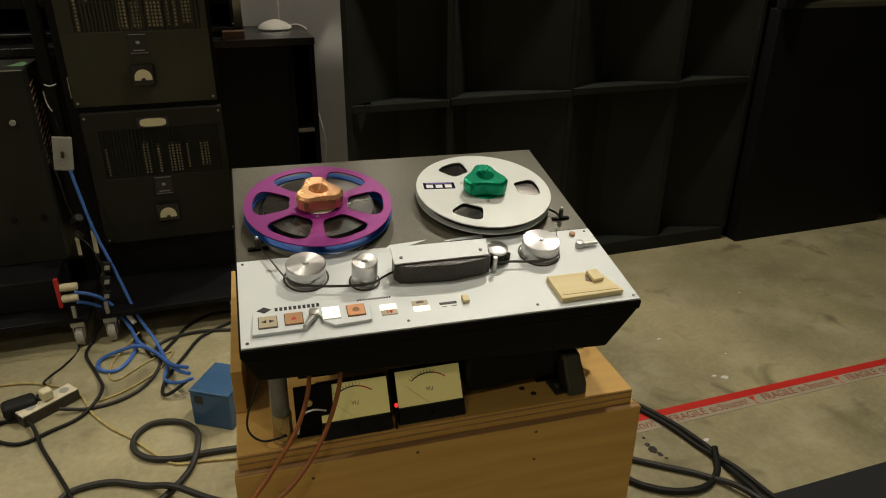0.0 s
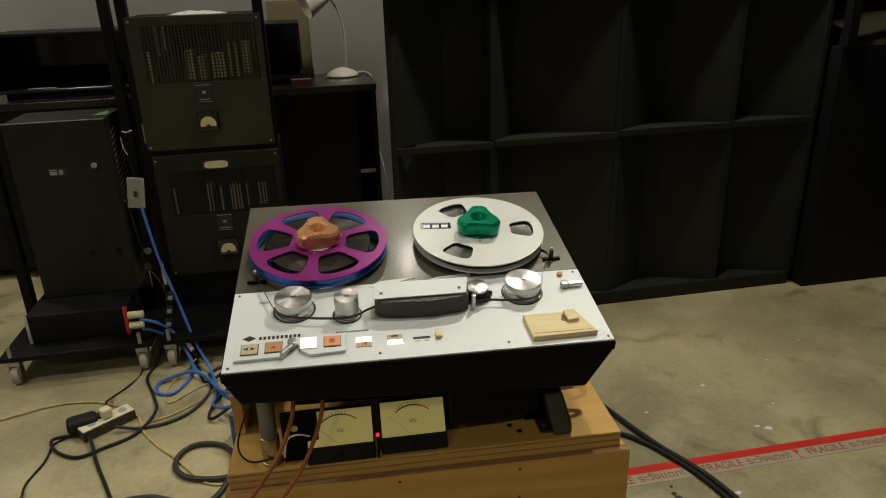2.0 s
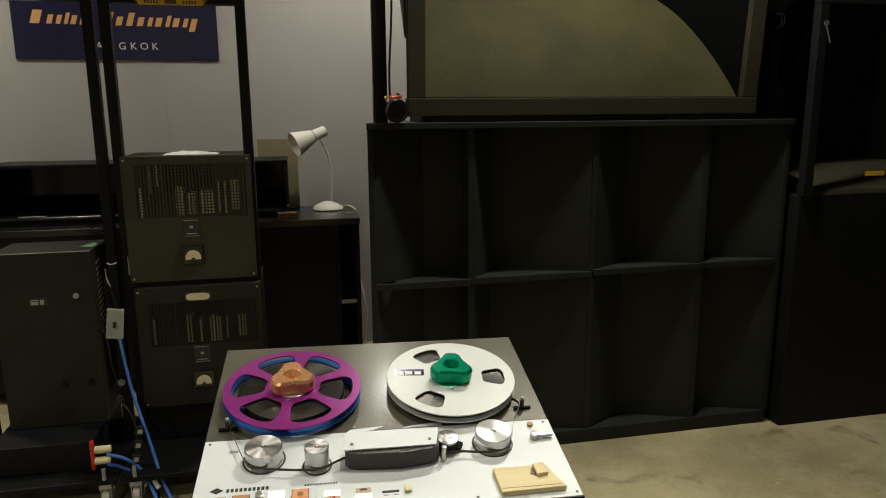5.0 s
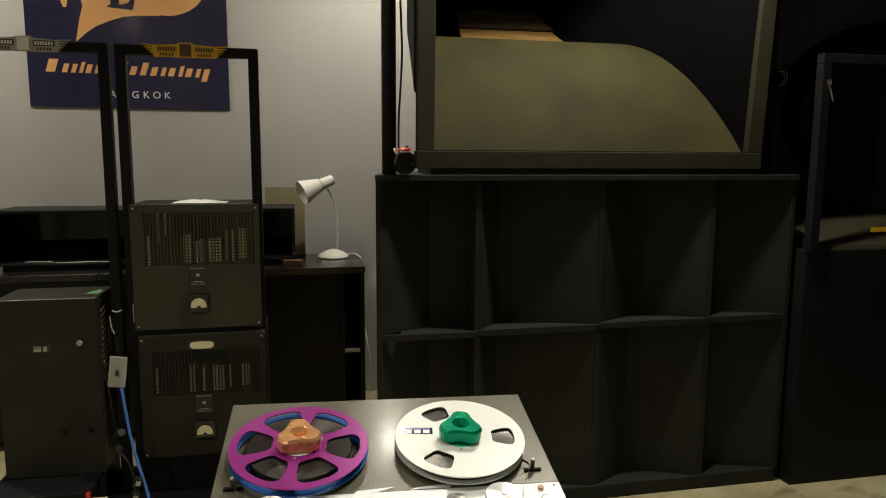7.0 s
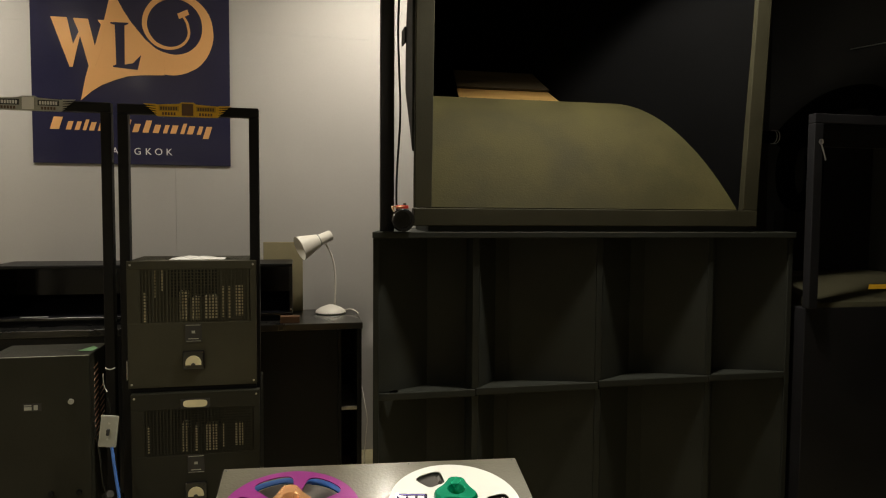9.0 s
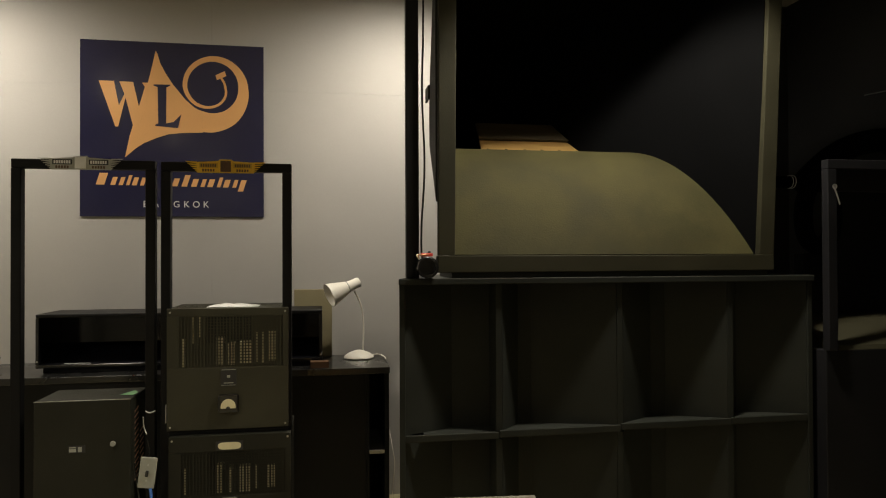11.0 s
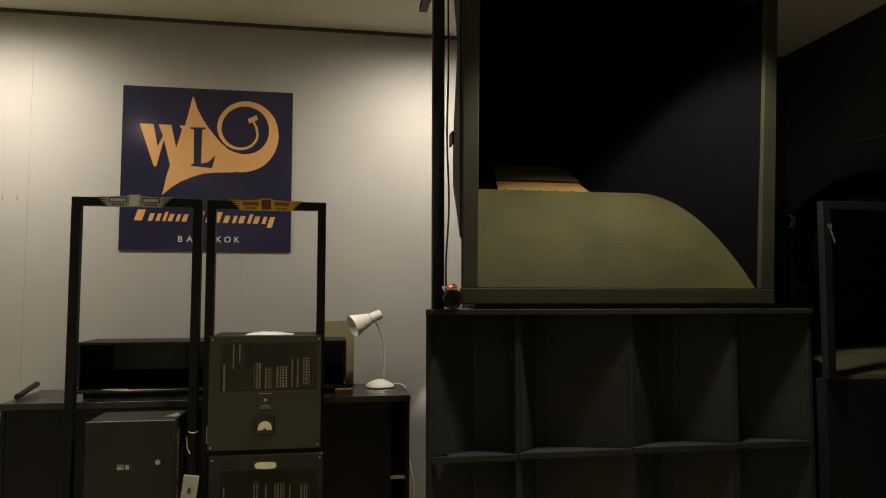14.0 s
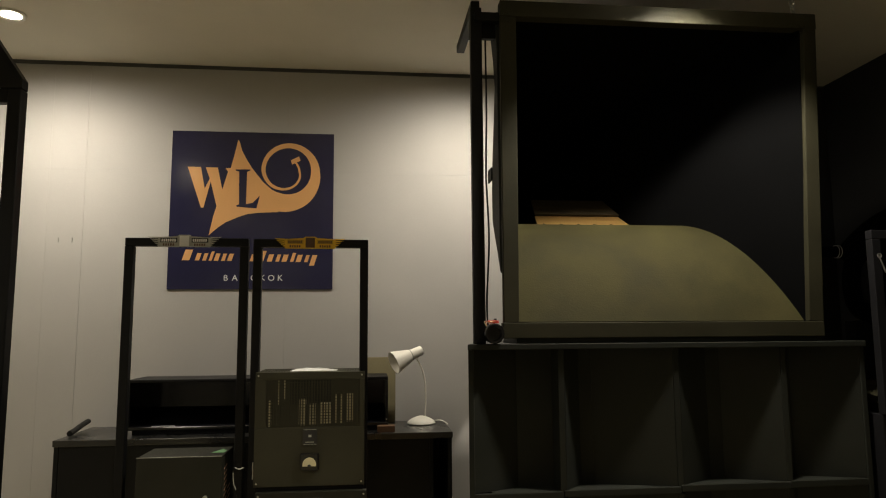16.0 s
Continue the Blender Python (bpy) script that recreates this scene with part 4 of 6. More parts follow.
for s in (-1, 1):
    part("lead", tube([(0.0 + 0.006 * s, -0.012, 0.094), (-0.02 + 0.004 * s, -0.035, 0.090), (-0.042 + 0.003 * s, -0.044, 0.092), (-0.036, -0.046, 0.074)], 0.0022, 6), CREAM if s < 0 else ORANGE, drv, "", True)
sh = thing("shackle", "bright steel shackle and chain links above the horn", "shackle", pose(2.06, 2.52, HB + 1.51))
for k in range(4):
    m = pose(0, 0, 0.018 + k * 0.026, 90, 0, 90 * (k % 2))
    t = bmesh.new()
    tube([(0.011 * math.cos(a), 0.018 * math.sin(a), 0) for a in [2 * math.pi * q / 12 for q in range(13)]], 0.0035, 6, 2, bm=t)
    bmesh.ops.transform(t, matrix=m, verts=t.verts)
    part("link", t, STEEL, sh, "", True)
part("beam", box(-0.16, 0.14, -0.02, 0.02, 0.112, 0.15, 0.003), BLACKMETAL, sh)
fx = thing("ceiling_box", "small white box fixture on the ceiling", "ceiling fixture", pose(1.28, 2.42, CEIL))
part("body", box(-0.08, 0.08, -0.05, 0.05, -0.11, -0.0005, 0.006), WHITE, fx)

# ---- right-hand dark cabinets ----
def build_right():
    c = thing("dark_cabinet", "tall black cabinet with an open recess and olive sill", "cabinet", pose(0, 2.40, 0))
    a, b = 2.275, 3.14
    part("lower_box", box(a, b, 0.02, 0.75, 0.0, 1.030, 0.004), DARKBOX, c)
    part("sill", prism([(0.02, 1.0305), (0.03, 1.050), (0.30, 1.135), (0.60, 1.135), (0.60, 1.0305)], a + 0.045, b - 0.045, m=Matrix(((0, 0, 1, 0), (1, 0, 0, 0), (0, 1, 0, 0), (0, 0, 0, 1)))), SHADEDOLIVE, c, "olive sloping sill")
    part("stile", box(a, a + 0.042, 0.0, 0.04, 1.0305, 1.790, 0.003), DARKBOX, c)
    part("stile", box(b - 0.042, b, 0.0, 0.04, 1.0305, 1.790, 0.003), DARKBOX, c)
    part("top_rail", box(a, b, 0.0, 0.04, 1.7905, 1.830, 0.003), DARKBOX, c)
    part("back_board", box(a + 0.46, b - 0.01, 0.60, 0.62, 1.1355, 1.79), DARKBOX, c)
    part("inner_panel", box(a + 0.05, b, 0.041, 0.06, 1.70, 1.79, 0.002), DARKBOX, c)
    tag = tagged(part("yellow_tag", box(2.62, 2.72, 2.46, 2.461, 1.10, 1.12), YELLOW), "yellow paper tag on the olive sill", "tag")
    tag.matrix_basis = pose(0, 0.0, 0.0)


build_right()
side = thing("dark_crate", "black painted crate beside the bass cabinet", "crate", pose(2.258, 2.50, 0))
part("body", box(0.0, 0.012, 0.0, 0.6, 0.0, 1.0, 0.002), DARKBOX, side)
hn = thing("curled_horn", "black curled tubular horn behind the dark cabinet", "horn loudspeaker", pose(0, 3.02, 0))
part("arch", tube([(2.62, 0, 1.78), (2.70, 0, 1.86), (2.82, 0, 1.95), (2.96, 0, 2.01), (3.12, 0, 2.03), (3.20, 0, 1.98)], 0.062, 14), HORNBLACK_SHADE, hn, "", True)
part("loop", tube([(2.72, -0.05, 1.80), (2.64, -0.05, 1.78), (2.60, -0.05, 1.70), (2.592, -0.05, 1.60), (2.615, -0.05, 1.51), (2.68, -0.05, 1.475), (2.74, -0.05, 1.52), (2.76, -0.05, 1.62), (2.75, -0.05, 1.72)], 0.044, 14), HORNBLACK_SHADE, hn, "", True)
part("pipe", tube([(2.20, -0.03, 1.80), (2.5, -0.03, 1.80), (2.75, -0.03, 1.815)], 0.030, 12), HORNBLACK_SHADE, hn, "", True)
part("stand", box(2.60, 2.74, -0.04, 0.04, 0.0, 1.44, 0.004), BLACKMETAL, hn)
for x in (2.53, 2.545):
    t = bmesh.new()
    tube([(x, -0.03 + 0.033 * math.cos(q), 1.802 + 0.033 * math.sin(q)) for q in [2 * math.pi * k / 14 for k in range(15)]], 0.0018, 6, 2, bm=t)
    part("cable_tie", t, PRINTWHITE, hn, "white cable tie", True)
key = thing("hanging_hook", "small bright steel hook hanging on the cabinet", "hook", pose(2.30, 2.392, 1.715))
part("ring", lathe([(0.007, -0.0015), (0.011, -0.0015), (0.011, 0.0015), (0.007, 0.0015), (0.007, -0.0015)], 18, m=pose(0, 0, 0, 90)), STEEL, key)
part("shank", tube([(0.0, 0, -0.010), (0.012, 0, -0.04), (0.024, 0, -0.075)], 0.0032, 6), STEEL, key, "", True)
tagged(part("wall_wire", tube([(3.235, 2.55, 2.28), (3.24, 2.8, 2.30), (3.24, 3.3, 2.34)], 0.003, 6), STEEL, None, "", True), "thin bright wire stretched along the black wall", "wire")

# ---- amplifier racks ----
def build_stand(name_label, x0, x1, y, ztop):
    s = thing("amplifier_stand", name_label, "amplifier stand", pose((x0 + x1) / 2, y, 0), "amplifier stands")
    w = (x1 - x0) / 2
    t = 0.036
    part("post", box(-w, -w + t, -0.02, 0.02, 0.115, ztop - t, 0.003), BLACKMETAL, s)
    part("post", box(w - t, w, -0.02, 0.02, 0.115, ztop - t, 0.003), BLACKMETAL, s)
    part("top_beam", box(-w, w, -0.02, 0.02, ztop - t + 0.0005, ztop, 0.004), BLACKMETAL, s)
    part("base_plate", box(-w, w, -0.325, 0.22, 0.095, 0.1145, 0.003), BLACKMETAL, s)
    for cx in (-w + 0.04, w - 0.04):
        for cy in (-0.30, 0.18):
            c = part("caster", box(cx - 0.022, cx + 0.022, cy - 0.02, cy + 0.02, 0.075, 0.0945, 0.003), STEEL, s)
            part("fork", box(cx - 0.018, cx - 0.014, cy - 0.018, cy + 0.018, 0.03, 0.075, 0.001), STEEL, c)
            part("fork", box(cx + 0.014, cx + 0.018, cy - 0.018, cy + 0.018, 0.03, 0.075, 0.001), STEEL, c)
            part("wheel", cyl(0, 0, -0.012, 0.012, 0.036, seg=26, bev=0.004, m=Matrix.Translation((cx, cy, 0.036)) @ pose(0, 0, 0, 0, 90, 0)), CREAMRUBBER, c, "cream rubber wheel", True)
            part("axle_bolt", cyl(0, 0, 0.019, 0.060, 0.007, seg=12, bm=None, m=Matrix.Translation((cx, cy - 0.02, 0.096)) @ pose(0, 0, 0)), STEEL, c)
    return s


def build_badge(x, y, z, m, label):
    b = thing("winged_badge", label, "badge", pose(x, y, z), "winged badges")
    part("plate", prism([(-0.108, -0.022), (0.108, -0.022), (0.112, 0.020), (0.03, 0.024), (0.022, 0.031), (-0.022, 0.031), (-0.03, 0.024), (-0.112, 0.020)], 0, 0.004, bev=0.001, m=FRONT), m, b)
    for s in (-1, 1):
        for k in range(5):
            z0 = -0.020 + k * 0.0088
            l = 0.112 + 0.009 * k
            part("feather", prism([(s * 0.109, z0), (s * l, z0 + 0.004), (s * (l + 0.006), z0 + 0.0075), (s * 0.109, z0 + 0.0065)], 0, 0.004, m=FRONT), m, b)
        part("panel", box(min(s * 0.100, s * 0.030), max(s * 0.100, s * 0.030), -0.0052, -0.0042, -0.0025, 0.017), PRINTBLACK if m is BADGESILVER else mat("ochre enamel", (0.6, 0.36, 0.02), 0.4), b)
        for k in range(7):
            xx = s * 0.065 - 0.030 + k * 0.0088
            part("caption_bar", box(xx, xx + 0.0062, -0.0060, -0.0054, 0.001, 0.013), PRINTWHITE if m is BADGESILVER else BROWN, b)
        for k in range(5):
            xx = s * 0.065 - 0.024 + k * 0.010
            part("caption_bar", box(xx, xx + 0.0065, -0.0050, -0.0043, -0.017, -0.007), BROWN, b)
    part("centre_block", box(-0.020, 0.020, -0.008, -0.0042, -0.018, 0.026, 0.001), PRINTWHITE if m is BADGESILVER else BROWN, b)
    return b


SY = 2.695
build_stand("black steel amplifier stand with arched top and casters", -0.963, -0.446, SY, 1.808)
build_stand("black steel amplifier stand with arched top and casters", -0.425, 0.074, SY, 1.806)
build_badge(-0.715, SY - 0.0205, 1.790, BADGESILVER, "worn silver winged nameplate on the stand")
build_badge(-0.180, SY - 0.0205, 1.786, YELLOW, "yellow winged nameplate on the stand")


def build_amp(z0, z1, x0, x1, y, upper):
    a = thing("amplifier", "olive crinkle-finished valve amplifier with perforated front" if upper else "dark olive valve amplifier with perforated front and oval plate", "amplifier", pose(x0, y, z0), "stacked amplifiers")
    w, h, d = x1 - x0, z1 - z0, 0.30
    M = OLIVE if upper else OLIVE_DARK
    gx0, gx1 = 0.040, w - 0.022
    gz0, gz1 = (h - 0.232, h - 0.030) if upper else (h - 0.235, h - 0.060)
    part("face", box(0, w, 0, 0.004, 0, gz0, 0.001), M, a)
    part("face", box(0, w, 0, 0.004, gz1, h, 0.001), M, a)
    part("face", box(0, gx0, 0, 0.004, gz0 + 0.0003, gz1 - 0.0003), M, a)
    part("face", box(gx1, w, 0, 0.004, gz0 + 0.0003, gz1 - 0.0003), M, a)
    part("side_panel", box(0, 0.003, 0.0045, d, 0, h - 0.0035, 0.001), M, a)
    part("side_panel", box(w - 0.003, w, 0.0045, d, 0, h - 0.0035, 0.001), M, a)
    part("back_panel", box(0.0035, w - 0.0035, d - 0.003, d, 0.0035, h - 0.0035), M, a)
    part("bottom_panel", box(0.0035, w - 0.0035, 0.0045, d - 0.0035, 0, 0.003), M, a)
    top = box(0, w, 0.0045, 0.04, h - 0.003, h)
    box(0, w, d - 0.04, d, h - 0.003, h, bm=top)
    n = 40
    for k in range(n + 1):
        xx = k * (w - 0.004) / n
        box(xx, xx + 0.005, 0.0402, d - 0.0402, h - 0.0028, h - 0.0004, bm=top)
    for k in range(9):
        yy = 0.05 + k * 0.025
        box(0, w, yy, yy + 0.004, h - 0.0026, h - 0.0002, bm=top)
    part("top_grille", top, M, a, "slotted top grille")
    bars = bmesh.new()
    n = 33
    for k in range(n):
        xx = gx0 + (gx1 - gx0) * k / n
        box(xx, xx + 0.0045 if k % 4 else xx + 0.0065, 0.0006, 0.0034, gz0 + 0.0005, gz1 - 0.0005, bm=bars)
    rows = 17
    for k in range(rows + 1):
        zz = gz0 + (gz1 - gz0 - 0.004) * k / rows
        box(gx0 + 0.0005, gx1 - 0.0005, 0.0010, 0.0030, zz, zz + 0.0034, bm=bars)
    part("front_grille", bars, M, a, "perforated front grille")
    # components glimpsed through the perforations
    s = w / 227.0
    cols = [(26, 34, 58, 112), (45, 49, 16, 68), (59, 63, 16, 55), (90, 104, 57, 110), (112, 125, 68, 110), (134, 158, 66, 108), (164, 169, 48, 106), (175, 180, 48, 108), (188, 203, 46, 104)]
    if not upper:
        cols = [(26, 31, 60, 112), (88, 99, 57, 112), (110, 116, 64, 112), (130, 150, 62, 112), (160, 164, 60, 106), (182, 197, 60, 104)]
    for k, (c0, c1, r0, r1) in enumerate(cols):
        part("component", box(c0 * s, c1 * s, 0.0045, 0.05, h - r1 * s, h - r0 * s, 0.002), BEIGE, a, "beige component case")
    for c0, c1, r0, r1 in ((16, 71, 13, 116), (156, 215, 13, 116), (71.5, 155.5, 67, 116)):
        part("baffle", box(c0 * s, c1 * s, 0.0060, 0.0070, h - r1 * s, h - r0 * s), M, a, "olive baffle behind the perforations")
    part("component", box(0.08, w - 0.03, 0.10, 0.14, 0.01, h - 0.02, 0.002), DARKBOX, a, "dark inner chassis")
    cx = 114 * s if upper else 112 * s
    zp = h - 0.272 if upper else h - 0.272
    npl = part("nameplate", box(cx - 0.030, cx + 0.030, -0.0016, -0.0002, zp - 0.034, zp + 0.036, 0.0005), PRINTBLACK, a, "small black nameplate")
    for q in (box(cx - 0.027, cx + 0.027, -0.0022, -0.0017, zp + 0.030, zp + 0.032), box(cx - 0.027, cx + 0.027, -0.0022, -0.0017, zp - 0.030, zp - 0.0285), box(cx - 0.018, cx + 0.018, -0.0022, -0.0017, zp - 0.022, zp - 0.019), box(cx - 0.006, cx + 0.006, -0.0022, -0.0017, zp, zp + 0.010)):
        part("caption_bar", q, OUTLETGREY, npl)
    zm = h - 0.372
    mt = part("meter", box(cx - 0.039, cx + 0.039, -0.012, -0.0003, zm - 0.036, zm + 0.036, 0.006), GLOSSBLACK, a, "black round-topped meter")
    part("dial", prism([(cx + 0.028 * math.cos(q), zm - 0.010 + 0.028 * math.sin(q)) for q in [math.pi * k / 12 for k in range(13)]] + [(cx - 0.028, zm - 0.018), (cx + 0.028, zm - 0.018)], 0.0122, 0.0140, m=FRONT), CREAM, mt, "cream meter dial")
    part("pivot", prism([(cx + 0.008 * math.cos(q), zm - 0.018 + 0.008 * math.sin(q)) for q in [math.pi * k / 8 for k in range(9)]], 0.0142, 0.0150, m=FRONT), PRINTBLACK, mt)
    if not upper:
        pts = [(cx + 0.043 * math.copysign(abs(math.cos(q)) ** 0.5, math.cos(q)), h - 0.040 + 0.014 * math.copysign(abs(math.sin(q)) ** 0.7, math.sin(q))) for q in [2 * math.pi * k / 32 for k in range(32)]]
        fr = part("oval_plate", box(cx - 0.052, cx + 0.052, -0.0026, -0.0003, h - 0.058, h - 0.022, 0.001), PRINTBLACK, a, "black plate with cream oval")
        part("oval", prism(pts, 0.0027, 0.0034, m=FRONT), CREAM, fr)
    for xx in (0.012, w - 0.012):
        for zz in (0.014, h - 0.014):
            part("screw", cyl(0, 0, 0, 0.002, 0.004, seg=12, m=Matrix.Translation((xx, 0.0, zz)) @ pose(0, 0, 0, 90)), STEEL, a)
    return a


AY = 2.660

build_amp(0.757, 1.230, -0.398, 0.062, AY - 0.006, True)
build_amp(0.262, 0.738, -0.386, 0.072, AY - 0.030, False)
tagged(part("steel_strip", box(-0.4025, -0.3995, AY - 0.010, AY + 0.004, 0.79, 0.86, 0.001), STEEL), "narrow bright steel strip on the amplifier's edge", "strip")
shf = thing("rack_shelf", "black steel shelf between the amplifiers", "shelf", pose(0, 0, 0))
part("plate", box(-0.392, 0.06, AY, AY + 0.28, 0.7395, 0.7555, 0.002), BLACKMETAL, shf)
part("support", box(-0.386, 0.06, AY, AY + 0.25, 0.1155, 0.2605, 0.002), DARKBOX, shf)
cr = thing("crumpled_tissue", "crumpled white plastic wrap lying on the amplifier", "tissue", pose(-0.16, 2.76, 1.2305))
g = []
for i in range(13):
    row = []
    for k in range(9):
        x, y = -0.10 + 0.20 * i / 12, -0.05 + 0.10 * k / 8
        e = max(0, 1 - (x / 0.1) ** 2) * max(0, 1 - (y / 0.05) ** 2)
        row.append((x + 0.008 * noise.noise((i, k, 3)), y, 0.001 + 0.017 * e * (0.5 + 0.8 * abs(noise.noise((x * 30, y * 30, 1))))))
    g.append(row)
part("wrap", sheet(g, 0.001), PAPER, cr, "", True)

# ---- tall black power unit on a caster base ----
def build_power_unit():
    u = thing("power_supply_cabinet", "tall black steel power unit with side vents", "power supply", pose(-0.690, 2.62, 0))
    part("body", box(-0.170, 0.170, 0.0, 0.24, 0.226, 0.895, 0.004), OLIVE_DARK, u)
    side = Matrix(((0, 0, 1, 0), (1, 0, 0, 0), (0, 1, 0, 0), (0, 0, 0, 1)))
    # pale pink slot faces imitate light coming through the vents
    for k in range(13):
        for j in range(2):
            if j == 1 and k < 4:
                continue
            y0, z0 = 0.055 + j * 0.075, 0.838 - k * 0.022 - j * 0.006
            part("vent_slot", prism([(y0, z0 - 0.006), (y0 + 0.052, z0 + 0.004), (y0 + 0.052, z0 + 0.010), (y0, z0)], 0.1702, 0.1712, m=side), PINK, u)
    part("top_edge", box(-0.1700, 0.1700, -0.0010, 0.0020, 0.8935, 0.8962, 0.0005), STEEL, u, "worn bright top edge")
    pl = part("rating_plate", box(-0.050, 0.010, -0.0015, -0.0003, 0.700, 0.728, 0.0004), PRINTBLACK, u)
    for q in (box(-0.046, -0.022, -0.0022, -0.0016, 0.704, 0.716), box(-0.015, -0.002, -0.0022, -0.0016, 0.704, 0.722), box(-0.046, -0.022, -0.0022, -0.0016, 0.719, 0.723)):
        part("caption_bar", q, OUTLETGREY, pl)
    for x, z in ((0.108, 0.730), (0.035, 0.395), (0.128, 0.395)):
        part("latch_knob", cyl(0, 0, 0, 0.010, 0.010, seg=18, bev=0.002, m=Matrix.Translation((x, 0.0, z)) @ pose(0, 0, 0, 90)), OUTLETGREY if z > 0.5 else BLACKMETAL, u)
    b = thing("low_chassis", "low black steel chassis on a caster trolley", "power supply", pose(-0.706, 2.465, 0))
    part("body", box(-0.178, 0.170, 0.0, 0.42, 0.116, 0.2245, 0.004), DARKBOX, b)
    # aluminium strip puts the light catching this corner into the colour
    part("corner_strip", box(-0.1800, -0.1690, -0.003, -0.0003, 0.116, 0.224, 0.001), ALU, b, "bright strip for the lit corner edge")
    tagged(part("paper_note", prism([(-0.580, 2.700), (-0.528, 2.690), (-0.524, 2.745), (-0.548, 2.790)], 0.8965, 0.8972), GREENPAPER), "torn green paper note on the power unit", "paper")


build_power_unit()
con = thing("power_connector", "red and cream plug connectors at the trolley's edge", "connector", pose(-0.533, 2.44, 0.145))
part("flange_red", box(-0.008, 0.006, -0.006, 0.012, -0.02, 0.09, 0.003), RED, con, "red connector flange")
part("plug", cyl(0, 0, 0.0, 0.055, 0.014, seg=16, bev=0.003, m=Matrix.Translation((0.007, 0, 0.055)) @ pose(0, 0, 0, 0, 90, 0)), CREAM, con, "cream plug", True)
part("plug", cyl(0, 0, 0.0, 0.050, 0.014, seg=16, bev=0.003, m=Matrix.Translation((0.007, -0.005, 0.015)) @ pose(0, 0, 0, 0, 90, 0)), CREAM, con, "cream plug", True)

sw = thing("switch_plate", "grey metal switch plate hanging on a blue cable", "switch", pose(-0.452, 2.595, 0.622, 0, 7, 0))
part("plate", box(-0.030, 0.030, -0.012, 0.0, -0.058, 0.058, 0.004), OUTLETGREY, sw)
part("toggle", box(-0.005, 0.005, -0.022, -0.0122, -0.012, 0.010, 0.002), PRINTBLACK, sw)
for z in (-0.028, 0.030):
    part("screw", cyl(0, 0, 0, 0.002, 0.0035, seg=10, m=Matrix.Translation((0, -0.012, z)) @ pose(0, 0, 0, 90)), STEEL, sw)

jk = thing("hanging_connector", "black and silver plug connectors hanging beside the rack", "connector", pose(-0.452, 2.565, 0.358))
part("socket", cyl(0, 0, -0.025, 0.025, 0.016, seg=16, bev=0.003, m=pose(0, 0, 0.035, 60, 0, 30)), RUBBER, jk, "", True)
part("collar", cyl(0, 0, 0.025, 0.034, 0.013, seg=16, m=pose(0, 0, 0.035, 60, 0, 30)), GREYRUBBER, jk, "", True)
part("plug", cyl(0, 0, -0.02, 0.02, 0.013, seg=16, bev=0.002, m=pose(-0.004, 0.0, -0.022, 80, 0, 20)), GREYRUBBER, jk, "", True)
part("lead", tube([(0.0, -0.01, -0.03), (0.03, -0.02, -0.07), (0.05, -0.03, -0.14), (0.045, -0.04, -0.22), (0.06, -0.06, -0.33)], 0.0028, 6), GREYRUBBER, jk, "", True)
part("lead", tube([(-0.005, 0.0, 0.04), (-0.02, 0.01, 0.10), (-0.03, 0.02, 0.18), (-0.05, 0.03, 0.30)], 0.0035, 6), RUBBER, jk, "", True)
for k, pts in enumerate(([(-0.470, 2.60, 0.83), (-0.466, 2.595, 0.79), (-0.455, 2.59, 0.765)], [(-0.462, 2.60, 0.850), (-0.445, 2.59, 0.846), (-0.425, 2.59, 0.852)], [(-0.455, 2.60, 0.74), (-0.448, 2.60, 0.70), (-0.452, 2.60, 0.67)])):
    tagged(part("bare_lead", tube(pts, 0.0024, 6), OUTLETGREY if k < 2 else RUBBER, None, "", True), "short pale lead end beside the rack post", "wire", "lead ends")
for k in range(4):
    c = thing("cable_clamp", "small black plastic connector hanging in the cable tangle", "connector", pose(-0.375 - 0.008 * k, 2.46 - 0.012 * k, 0.25 - 0.048 * k, 0, 14, 20), "tangled connectors")
    part("body", box(-0.014, 0.014, -0.012, 0.012, -0.018, 0.018, 0.004), RUBBER, c)
    part("contact", box(-0.008, 0.008, -0.0135, -0.0122, -0.008, 0.008), OUTLETGREY, c)
tagged(part("loose_sleeve", tube([(-0.335, 2.42, 0.10), (-0.325, 2.40, 0.075), (-0.31, 2.385, 0.055)], 0.009, 10), WHITE, None, "", True), "short white plastic sleeve among the cables", "sleeve")

# ---- black desk along the wall ----
def build_desk(x0, x1, shelf):
    d = thing("black_desk", "glossy black desk unit against the wall" + (" with an open end shelf" if shelf else ""), "desk", pose(0, 3.46, 0), "black desk units")
    part("top", box(x0, x1, -0.012, 0.50, 0.820, 0.853, 0.003), DESKTOP, d)
    part("end_panel", box(x0 + 0.004, x0 + 0.028, 0.0, 0.49, 0.0, 0.8195, 0.002), DESKBLACK, d)
    part("end_panel", box(x1 - 0.028, x1 - 0.004, 0.0, 0.49, 0.0, 0.8195, 0.002), DESKBLACK, d)
    xs = x1 - 0.125 if shelf else x1 - 0.0285
    part("door_panel", box(x0 + 0.0285, xs, 0.002, 0.020, 0.05, 0.8195, 0.002), DESKBLACK, d)
    part("back_panel", box(x0 + 0.0285, x1 - 0.0285, 0.470, 0.489, 0.0, 0.8195), DARKBOX, d)
    if shelf:
        part("divider", box(xs + 0.0005, xs + 0.018, 0.002, 0.469, 0.0, 0.8195, 0.001), DESKBLACK, d)
        part("shelf", box(xs + 0.0185, x1 - 0.0285, 0.004, 0.469, 0.400, 0.418, 0.001), STEEL, d, "pale edged shelf")


build_desk(-0.50, 0.540, True)
build_desk(-1.535, -0.502, False)


